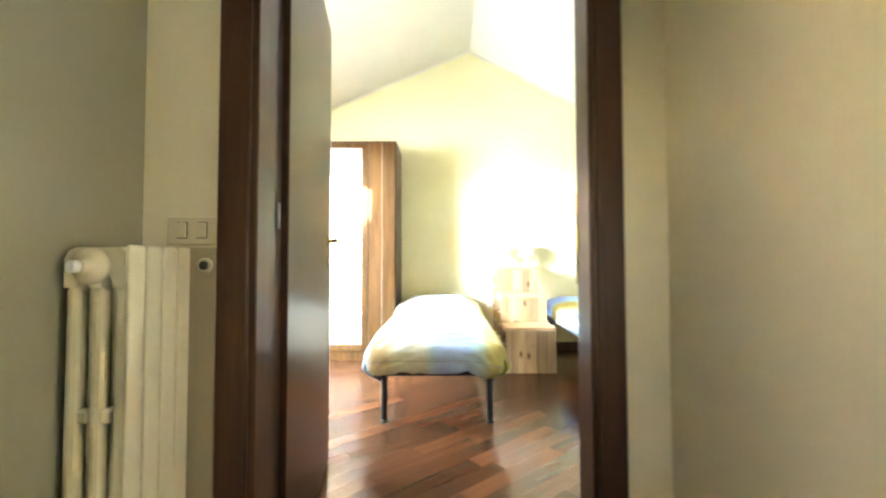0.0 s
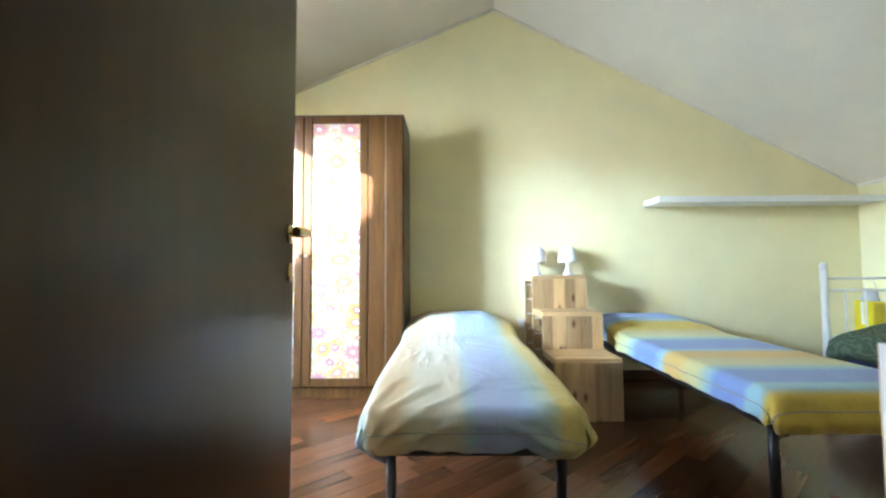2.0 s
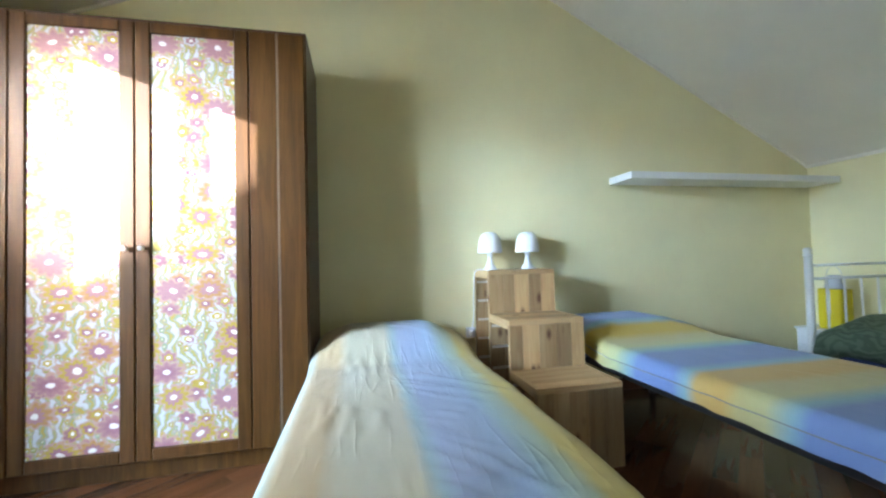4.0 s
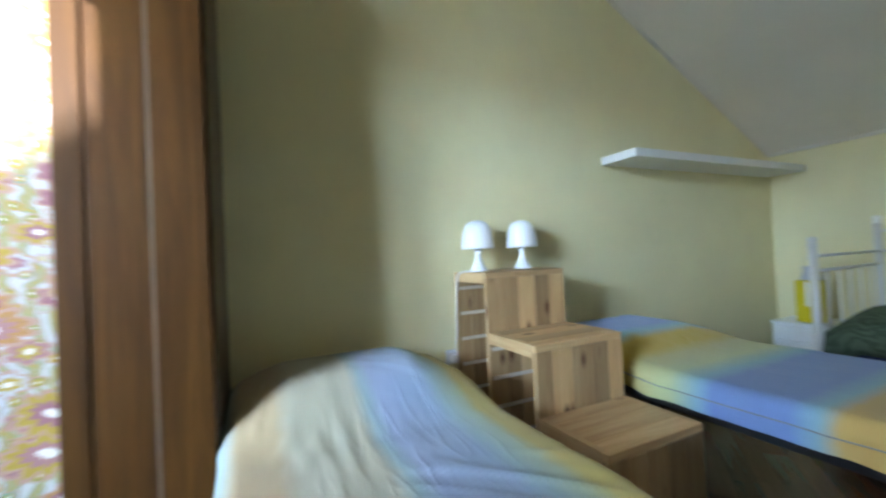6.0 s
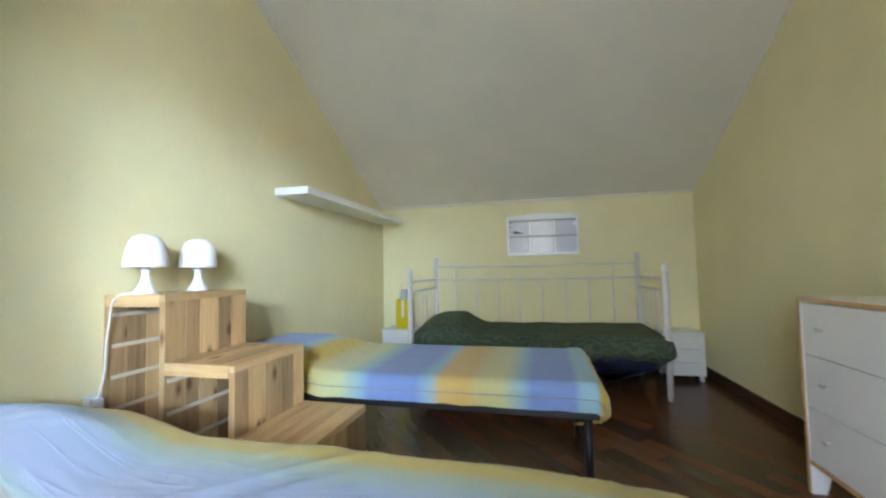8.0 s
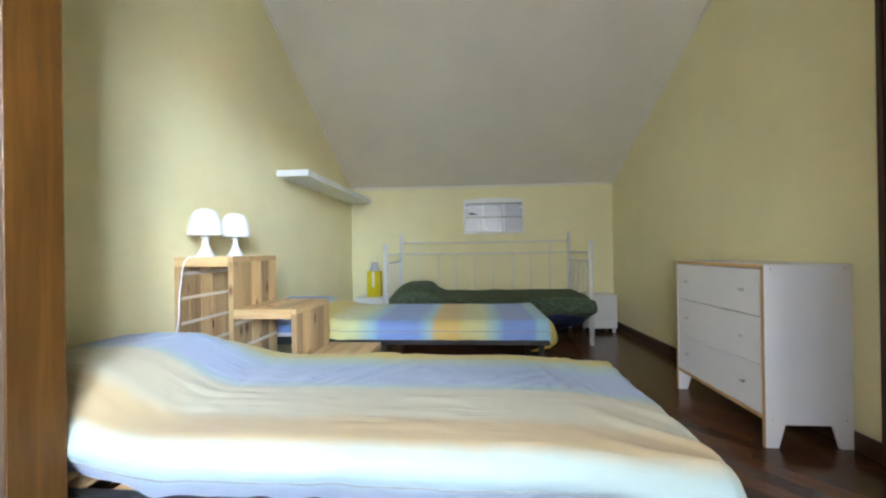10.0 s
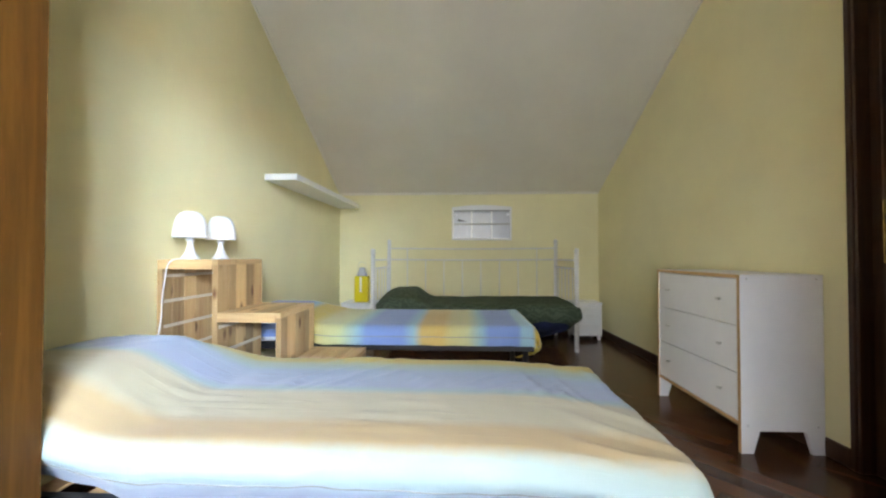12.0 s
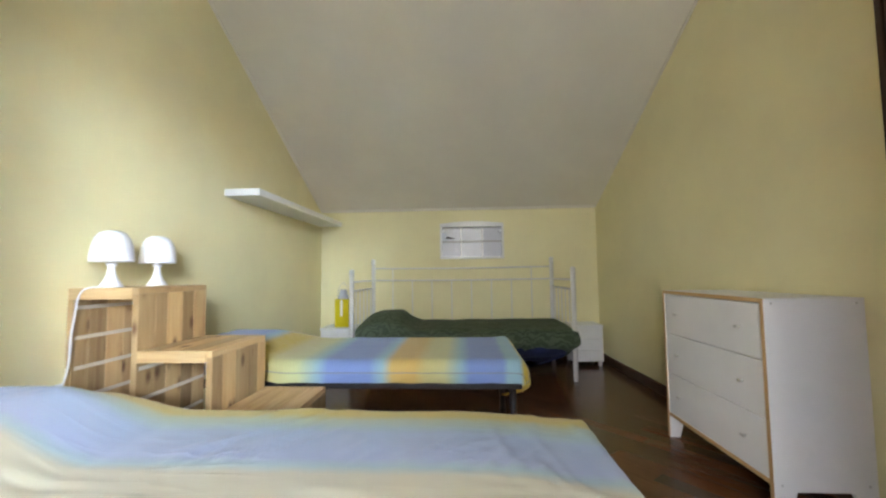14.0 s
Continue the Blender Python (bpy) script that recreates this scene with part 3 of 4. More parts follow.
# ---- french window ----
win = tagged(thing("window_1", (XW, (WY0 + WY1) / 2, 0), "tall wooden french window letting in low sun", "window"), kind="structure")
xf0, xf1 = XW - 0.16, XW - 0.11
for nm, a, b in (("window_frame", (xf0, WY0, 0.0), (xf1, 2.945, WZ1)), ("window_frame", (xf0, 3.775, 0.0), (xf1, WY1, WZ1)),
                 ("window_frame", (xf0, 2.945, 2.20), (xf1, 3.775, WZ1)), ("window_frame", (xf0, 2.945, 0.0), (xf1, 3.775, 0.09)),
                 ("mullion", (xf0, 3.218, 0.09), (xf1, 3.318, 2.20))):
    part(nm, boxed(a, b, 0.004), WALNUT, win)
for a, b in ((2.945, 3.218), (3.318, 3.775)):
    p = part("pane", boxed((xf0 + 0.022, a, 0.09), (xf0 + 0.028, b, 2.20)), PANE, win)
    p.visible_shadow = False

# ---- outside ----
setting("ground", boxed((-900, -900, -3.4), (900, 900, -3.2)), GRASS, "far green ground outside the house", "ground")
q2 = math.sqrt(0.5)
toward = Matrix(((-q2, -q2, 0, 0), (-q2, q2, 0, 0), (0, 0, 1, 0), (0, 0, 0, 1)))   # first axis runs towards the low sun
# added block, out of view: its gable outline cuts the sun patch's slanted edge
nb = tagged(thing("sun_blocker", toward @ Vector((9, 2.6, -3.2)), "unseen house-shaped block added to shape the sun patch", "house"), kind="structure")
RP, RTOP, SL = 3.30, 4.13, 1.135
part("house_wall", placed(prism(bmesh.new(), [(RP - 1.0, -3.2), (RP + 1.0, -3.2), (RP + 1.0, RTOP - 1.0 * SL - 0.25), (RP, RTOP - 0.25), (RP - 1.0, RTOP - 1.0 * SL - 0.25)], 0, 7.0, 11), toward), OUTSIDE, nb)
bm = bmesh.new()
for s in (-1, 1):
    prism(bm, [(RP, RTOP), (RP + s * 1.2, RTOP - 1.2 * SL), (RP + s * 1.2, RTOP - 1.2 * SL - 0.2), (RP, RTOP - 0.2)], 0, 6.87, 11.2)
part("house_roof", placed(bm, toward), TILE_RED, nb)


# ---- wardrobe ----
def wardrobe():
    x0, x1, yf, yb, top = -1.83, -0.324, 4.458, 4.985, 2.148
    w = thing("wardrobe", (x0, yf, 0), "tall walnut wardrobe with flower-print door panels", "wardrobe")
    c = yf + 0.022
    part("plinth", boxed((x0 + 0.01, c + 0.05, 0), (x1 - 0.01, c + 0.075, 0.098), 0.002), WARDWOOD, w)
    for x in (x0, x1 - 0.02):
        part("side_panel", boxed((x, c, 0), (x + 0.02, yb, top), 0.002), WALNUT, w, "dark walnut side panel")
    part("top_panel", boxed((x0 + 0.02, c, top - 0.02), (x1 - 0.02, yb, top), 0.002), WALNUT, w)
    part("base_panel", boxed((x0 + 0.02, c, 0.10), (x1 - 0.02, yb, 0.12), 0.002), WALNUT, w)
    part("back_panel", boxed((x0 + 0.02, yb - 0.012, 0.12), (x1 - 0.02, yb - 0.002, top - 0.02)), WALNUT, w)
    z0, z1 = 0.105, top - 0.022
    for a in (x0 + 0.004, -0.590):
        b = a + 0.258
        m = (a + b) / 2 + 0.0
        d = part("narrow_door", boxed((a, yf, z0), (m - 0.005, yf + 0.02, z1), 0.003), WARDWOOD, w)
        part("narrow_door", boxed((m + 0.005, yf, z0), (b, yf + 0.02, z1), 0.003), WARDWOOD, w)
        part("metal_strip", boxed((m - 0.0045, yf + 0.002, z0), (m + 0.0045, yf + 0.012, z1), 0.001), DULL_STEEL, d, "slim dull metal strip")
    for a, b, knob in ((-1.564, -1.082, -1.114), (-1.078, -0.594, -1.046)):
        st = 0.062
        d = part("door_stile", boxed((a, yf, z0), (a + st, yf + 0.022, z1), 0.004), WARDWOOD, w)
        part("door_stile", boxed((b - st, yf, z0), (b, yf + 0.022, z1), 0.004), WARDWOOD, w)
        part("door_rail", boxed((a + st, yf, z0), (b - st, yf + 0.022, z0 + 0.058), 0.004), WARDWOOD, w)
        part("door_rail", boxed((a + st, yf, z1 - 0.052), (b - st, yf + 0.022, z1), 0.004), WARDWOOD, w)
        part("flower_panel", boxed((a + st, yf + 0.010, z0 + 0.058), (b - st, yf + 0.016, z1 - 0.052)), FLORAL, w, "white panel printed with orange, pink and yellow flowers")
        bm = bmesh.new()
        lathe(bm, [(0.006, 0), (0.006, 0.012), (0.013, 0.018), (0.014, 0.025), (0.009, 0.030)], (0, 0, 0), 16)
        part("knob", placed(bm, Matrix.Translation((knob, yf, 1.07)) @ Matrix.Rotation(radians(90), 4, "X")), STEEL, w, "small round metal knob")
    return w


wardrobe()


# ---- black steel beds with striped covers ----
def steel_bed(x0, x1, y0, y1, rail_z, label):
    b = thing("bed", ((x0 + x1) / 2, (y0 + y1) / 2, 0), label, "bed", "black steel single beds")
    for nm, p, q in (("side_rail", (x0, y0, rail_z), (x0 + 0.03, y1, rail_z + 0.045)), ("side_rail", (x1 - 0.03, y0, rail_z), (x1, y1, rail_z + 0.045)),
                     ("end_rail", (x0 + 0.03, y0, rail_z), (x1 - 0.03, y0 + 0.03, rail_z + 0.045)), ("end_rail", (x0 + 0.03, y1 - 0.03, rail_z), (x1 - 0.03, y1, rail_z + 0.045))):
        part(nm, boxed(p, q, 0.006, 2), BLACK_STEEL, b)
    for x in (x0 + 0.05, x1 - 0.05):
        for y in (y0 + 0.045, y1 - 0.08):
            leg = part("leg", rod(bmesh.new(), [(x, y, 0.012), (x, y, rail_z + 0.01)], 0.019, 14), BLACK_STEEL, b)
            bm = bmesh.new()
            lathe(bm, [(0.022, 0), (0.023, 0.008), (0.021, 0.02)], (x, y, 0), 14)
            part("foot_cap", bm, SOCKET_BLACK, leg)
    for x in (x0 + 0.015, x1 - 0.015):
        part("head_post", rod(bmesh.new(), [(x, y1 - 0.015, rail_z + 0.046), (x, y1 - 0.015, 0.50)], 0.012, 10), BLACK_STEEL, b)
    n = 13
    for i in range(n):
        y = y0 + 0.10 + (y1 - y0 - 0.2) * i / (n - 1)
        part("slat", boxed((x0 + 0.03, y - 0.03, rail_z + 0.030), (x1 - 0.03, y + 0.03, rail_z + 0.040), 0.002), BIRCH, b)
    return b


def pillow_top(cx, y, w, rise):
    def f(px, py):
        return rise * hump(py, y, y + 0.24, 0.34) * (0.45 + 0.55 * hump(px, cx - w * 0.25, cx + w * 0.22, w * 0.30))
    return f


B1 = (-0.320, 0.505, 2.955, 4.965)
steel_bed(B1[0] + 0.055, B1[1] - 0.035, B1[2] + 0.02, B1[3], 0.285, "black steel bed base near the wardrobe, under a pastel cover")
sq = pillow_top(0.09, 4.62, 0.8, 0.122)
tagged(part("mattress", boxed((B1[0] + 0.12, B1[2] + 0.08, 0.331), (B1[1] - 0.11, B1[3] - 0.01, 0.425), 0.04, 3), MATTRESS), "thin single mattress on black steel base", "mattress")


def top1(x, y):
    sag = -0.035 * hump(y, 2.8, 2.95, 0.45) * (1 - 0.25 * hump(x, 0.45, 0.6, 0.2))
    return sq(x, y) + sag


def crease(p, q, turn, wide, seed):
    """A thin ridge that runs along one direction and comes and goes."""
    c, sn = math.cos(turn), math.sin(turn)
    v = noise.noise(Vector(((p * c - q * sn) * wide, (p * sn + q * c) * 2.2, seed)))
    some = smooth((noise.noise(Vector((p * 3.1, q * 2.6, seed + 5))) + 0.05) / 0.3)
    return smooth(1 - abs(v) / 0.22) * some


def folds1(u, v):
    """Drag folds fanning out of both foot corners, thin creases along the middle."""
    h = 0.0
    for du, seed, far in ((u + 0.03, 1.3, 0.62), (0.84 - u, 4.1, 0.42)):
        dv = v + 0.17
        rad, ang = math.hypot(du, dv), math.atan2(dv, du)
        if du > 0:
            wave = math.sin(ang * 21 + 2.4 * noise.noise(Vector((u * 4, v * 4, seed))))
            h += 0.0105 * smooth((rad - 0.06) / 0.12) * smooth((far - rad) / 0.25) * smooth(wave * 0.9) * smooth(ang / 0.15) * smooth((1.5 - ang) / 0.3)
    away = smooth((v - 0.05) / 0.2)
    h += 0.0075 * away * crease(u, v, -0.85, 15, 2.0) * smooth((u - 0.35) / 0.1)
    h += 0.0065 * away * crease(u, v, 0.05, 17, 7.0) * smooth((0.42 - u) / 0.1)
    h += 0.0070 * crease(u, v, 1.35, 16, 11.0) * smooth((u - 0.30) / 0.1) * smooth((0.75 - v) / 0.3)
    return h


c1 = drape(B1[0], B1[1], B1[2], B1[3], 0.492, (0.205, 0.19, 0.158, 0.0), top1, 0.0125, limit=0.215, wrinkle=0.005, seed=2.0, flare=0.028, foot_flare=0.020,
           tuck=lambda u, v: 0.070 * smooth((v - 0.03) / 0.25) + 0.022 * smooth((0.08 - v) / 0.05) * smooth((u - 0.05) / 0.2) * smooth((0.72 - u) / 0.15)
           - 0.030 * smooth((0.16 - v) / 0.12) * smooth((u - 0.70) / 0.1),
           folds=folds1, hem=lambda u: 0.90 + 0.14 * smooth((0.16 - u) / 0.2) + 0.42 * smooth((u - 0.58) / 0.22), piping=((1, -0.065), (0, -0.075), (0, 0.885)))
cover = tagged(part("bed_cover", c1, CLOTH_A, None, "", True), "pale yellow and blue striped cotton cover, wrinkled at the foot", "bed cover")
for cord in CORDS[-3:]:
    part("piping", cord, CORD, cover, "thin sewn edge cord")

B2 = (1.215, 2.010, 3.045, 4.965)
steel_bed(B2[0] + 0.02, B2[1] - 0.02, B2[2] + 0.02, B2[3], 0.345, "black steel bed base beside the pine steps, under a striped cover")
tagged(part("mattress", boxed((B2[0] + 0.02, B2[2] + 0.02, 0.390), (B2[1] - 0.02, B2[3] - 0.01, 0.480), 0.03, 3), MATTRESS), "thin single mattress on a black steel base", "mattress")
pil2 = pillow_top(1.61, 4.66, 0.8, 0.085)


def folds2(u, v):
    dv, du = v + 0.16, 0.84 - u
    rad, ang = math.hypot(du, dv), math.atan2(dv, max(du, 0.001))
    h = 0.006 * smooth((rad - 0.05) / 0.1) * smooth((0.40 - rad) / 0.2) * smooth(math.sin(ang * 17)) if du > 0 else 0.0
    dv, du = v + 0.16, u + 0.04
    rad, ang = math.hypot(du, dv), math.atan2(dv, max(du, 0.001))
    h += 0.006 * smooth((rad - 0.05) / 0.1) * smooth((0.36 - rad) / 0.2) * smooth(math.sin(ang * 15 + 1)) if du > 0 else 0.0
    h += 0.0035 * crease(u, v, 0.9, 15, 3.0) * smooth((v - 0.9) / 0.5)
    return h + 0.0025 * crease(u, v, -0.4, 14, 9.0)


c2 = drape(B2[0], B2[1], B2[2], B2[3], 0.500, (0.095, 0.10, 0.16, 0.0), pil2, 0.0125, limit=0.215, wrinkle=0.0022, seed=5.0, flare=0.012, foot_flare=0.025,
           folds=folds2, hem=lambda u: 0.95 + 0.15 * smooth((0.14 - u) / 0.2) + 0.22 * smooth((u - 0.60) / 0.2), piping=((0, -0.045), (1, -0.060)))
cover = tagged(part("bed_cover", c2, CLOTH_B, None, "", True), "blue and yellow cross-striped cotton cover over a pillow", "bed cover")
for cord in CORDS[-2:]:
    part("piping", cord, CORD, cover, "thin sewn edge cord")


# ---- white iron daybed ----
def daybed():
    xf, xb, ya, yb = 2.705, 3.575, 2.400, 4.385
    d = thing("daybed", ((xf + xb) / 2, (ya + yb) / 2, 0), "white painted iron daybed with rails on three sides", "daybed")
    for x, top in ((xf, 1.000), (xb, 1.125)):
        for y in (ya, yb):
            p = part("post", rod(bmesh.new(), [(x, y, 0.03), (x, y, top - 0.05)], 0.022, 14), IRON_WHITE, d)
            bm = bmesh.new()
            lathe(bm, [(0.024, 0), (0.028, 0.006), (0.018, 0.014), (0.024, 0.026), (0.024, 0.04), (0.012, 0.052)], (x, y, top - 0.052), 16)
            part("finial", bm, IRON_WHITE, p)
            bm = bmesh.new()
            lathe(bm, [(0.016, 0), (0.019, 0.01), (0.017, 0.04)], (x, y, 0), 12)
            part("foot", bm, WHITE_PLASTIC, p)
    n = 12
    for z, dip in ((1.020, 0.008), (0.885, 0.006)):
        pts = [(xb, ya + (yb - ya) * i / n, z - dip * math.sin(math.pi * i / n)) for i in range(n + 1)]
        part("back_rail", rod(bmesh.new(), pts, 0.009), IRON_WHITE, d)
    part("lower_rail", rod(bmesh.new(), [(xb, ya, 0.33), (xb, yb, 0.33)], 0.011), IRON_WHITE, d)
    for i in range(1, 9):
        y = ya + (yb - ya) * i / 9
        top = 1.015 if i in (1, 8) else 0.88
        part("spindle", rod(bmesh.new(), [(xb, y, 0.33), (xb, y, top)], 0.006, 8), IRON_WHITE, d)
    for y in (ya, yb):
        for z in (0.885, 0.80):
            part("side_rail", rod(bmesh.new(), [(xf, y, z), (xb, y, z)], 0.009), IRON_WHITE, d)
        part("lower_rail", rod(bmesh.new(), [(xf, y, 0.30), (xb, y, 0.30)], 0.011), IRON_WHITE, d)
        for i in range(1, 6):
            x = xf + (xb - xf) * i / 6
            part("spindle", rod(bmesh.new(), [(x, y, 0.30), (x, y, 0.80)], 0.006, 8), IRON_WHITE, d)
    part("base_frame", boxed((xf + 0.02, ya + 0.02, 0.27), (xb - 0.02, yb - 0.02, 0.31), 0.005), IRON_WHITE, d)
    return d


daybed()
tagged(part("mattress", boxed((2.745, 2.445, 0.315), (3.54, 4.34, 0.420), 0.035, 3), MATTRESS), "single mattress on the white daybed", "mattress")
nv = drape(2.690, 3.545, 2.395, 4.345, 0.424, (0.40, 0.0, 0.30, 0.0), lambda x, y: 0.0, 0.03, limit=0.350, wrinkle=0.006, seed=9, flare=0.005)
tagged(part("bed_sheet", nv, NAVY, None, "", True), "navy blue printed sheet hanging below the green cover", "bed sheet")
pil3 = lambda x, y: 0.130 * hump(y, 4.02, 4.20, 0.22) * (0.5 + 0.5 * hump(x, 2.95, 3.25, 0.3)) + 0.012 * noise.noise(Vector((x * 4, y * 3, 2)))
gr = drape(2.668, 3.548, 2.368, 4.358, 0.456, (0.37, 0.0, 0.20, 0.0), pil3, 0.022, limit=0.335, wrinkle=0.007, seed=12, flare=0.025, foot_flare=0.02, piping=((0, -0.01),))
cover = tagged(part("bed_cover", gr, GREEN, None, "", True), "dark green patterned cover over the daybed and its pillow", "bed cover")
part("piping", CORDS[-1], GREEN_CORD, cover, "dark green sewn edge cord")


# ---- pine step shelf ----
def step_unit():
    x0, x1 = 0.680, 1.112
    ys, zs, th = (4.06, 4.372, 4.690, 5.0), (0.392, 0.650, 0.908), 0.026
    u = thing("step_shelf", ((x0 + x1) / 2, 4.5, 0), "knotty pine step-shaped storage frame, open at the sides", "storage unit")
    rnd = random.Random(4)

    def staves(lo, hi, n):
        cuts = [lo + (hi - lo) * (i + (rnd.uniform(-0.18, 0.18) if 0 < i < n else 0)) / n for i in range(n + 1)]
        return zip(cuts, cuts[1:])
    walls = [(ys[0], zs[0]), (ys[1], zs[1]), (ys[2], zs[2]), (ys[3] - th - 0.004, zs[2])]
    for k, (y, top) in enumerate(walls):
        for a, b in staves(x0, x1, 5):
            part("upright_board", boxed((a + 0.0008, y, 0.0), (b - 0.0008, y + th, top - th - 0.0005), 0.0012), PINE_Z, u)
        for i in range(int((top - 0.12) / 0.125)):
            z = top - th - 0.055 - 0.125 * i
            if k > 0 and z < zs[k - 1 if k < 3 else 2] - 0.04:
                part("runner", boxed((x0 + 0.012, y - 0.004, z - 0.008), (x1 - 0.012, y - 0.0005, z + 0.008), 0.001), RUNNER, u)
            if k < 3 and z < zs[k] - 0.04:
                part("runner", boxed((x0 + 0.012, y + th + 0.0005, z - 0.008), (x1 - 0.012, y + th + 0.004, z + 0.008), 0.001), RUNNER, u)
    for k in range(3):
        lo, hi = ys[k], ys[k + 1] - (0.004 if k == 2 else 0.0)
        for a, b in staves(lo, hi, 4):
            part("tread_board", boxed((x0, a + 0.0008, zs[k] - th), (x1, b - 0.0008, zs[k]), 0.0012), PINE_X, u)
        for xa, xb in ((x0 - 0.0015, x0 + 0.020), (x1 - 0.020, x1 + 0.0015)):
            part("edge_rail", boxed((xa, lo + th + 0.0005, zs[k] - 0.047), (xb, hi - 0.0005, zs[k] + 0.0008), 0.0015), PINE_Y, u)
    return u


step_unit()


# ---- small table lamps ----
def table_lamp(at, label):
    l = thing("table_lamp", at, label, "lamp", "small white table lamps")
    bm = bmesh.new()
    lathe(bm, [(0.044, 0), (0.045, 0.004), (0.040, 0.012), (0.026, 0.034), (0.017, 0.060), (0.014, 0.082), (0.014, 0.092), (0.021, 0.096), (0.021, 0.104), (0.013, 0.108), (0.013, 0.135)], at)
    part("base", bm, SHADE_PLASTIC, l)
    bm = bmesh.new()
    lathe(bm, [(0.076, 0.112), (0.079, 0.110), (0.080, 0.114), (0.078, 0.150), (0.072, 0.186), (0.062, 0.216), (0.047, 0.236), (0.028, 0.245), (0.004, 0.248), (0.004, 0.245), (0.027, 0.242), (0.045, 0.233), (0.059, 0.214), (0.069, 0.185), (0.075, 0.150), (0.076, 0.1125)], at)
    part("shade", bm, SHADE_PLASTIC, l, "domed white plastic shade")
    return l


table_lamp((0.760, 4.885, 0.9085), "small white plastic table lamp with trailing cable")
table_lamp((1.025, 4.890, 0.9085), "small white plastic table lamp on the pine steps")


def cable(name, pts, r, label):
    cu = bpy.data.curves.new(name, "CURVE")
    cu.dimensions, cu.bevel_depth, cu.bevel_resolution = "3D", r, 3
    sp = cu.splines.new("NURBS")
    sp.points.add(len(pts) - 1)
    for p, q in zip(sp.points, pts):
        p.co = (*q, 1)
    sp.use_endpoint_u, sp.order_u = True, 4
    tmp = new(name, cu)
    me = bpy.data.meshes.new_from_object(tmp.evaluated_get(bpy.context.evaluated_depsgraph_get()))
    bpy.data.objects.remove(tmp)
    me.materials.clear()
    me.materials.append(WHITE_PLASTIC)
    ob = new(name, me)
    for f in me.polygons:
        f.use_smooth = True
    return tagged(ob, label, "cable")


cable("lamp_cable", [(0.735, 4.86, 0.9125), (0.705, 4.88, 0.913), (0.672, 4.91, 0.915), (0.658, 4.93, 0.885), (0.666, 4.945, 0.80), (0.654, 4.95, 0.72), (0.662, 4.955, 0.64), (0.656, 4.96, 0.57), (0.648, 4.965, 0.53), (0.645, 4.968, 0.515)], 0.0036, "white lamp cable hanging down the pine steps")
cable("lamp_cable", [(1.070, 4.90, 0.9125), (1.09, 4.92, 0.913), (1.114, 4.935, 0.914), (1.128, 4.94, 0.88), (1.122, 4.945, 0.76), (1.135, 4.95, 0.62), (1.128, 4.955, 0.48), (1.14, 4.96, 0.30), (1.15, 4.95, 0.10), (1.15, 4.93, 0.004)], 0.0032, "white lamp cable behind the pine steps")
pl = thing("wall_socket", (0.645, YN, 0.49), "white plug in a wall socket", "socket")
part("plate", boxed((0.612, YN - 0.008, 0.455), (0.678, YN - 0.0005, 0.525), 0.003), WHITE_PLASTIC, pl)
part("plug", boxed((0.628, YN - 0.048, 0.468), (0.662, YN - 0.0085, 0.514), 0.008, 2), WHITE_PLASTIC, pl)

# ---- floating shelf ----
tagged(part("wall_shelf", boxed((1.737, 4.748, 1.503), (3.575, YN - 0.0005, 1.552), 0.002), WHITE_LACQUER), "long white floating shelf on the gable wall", "shelf")


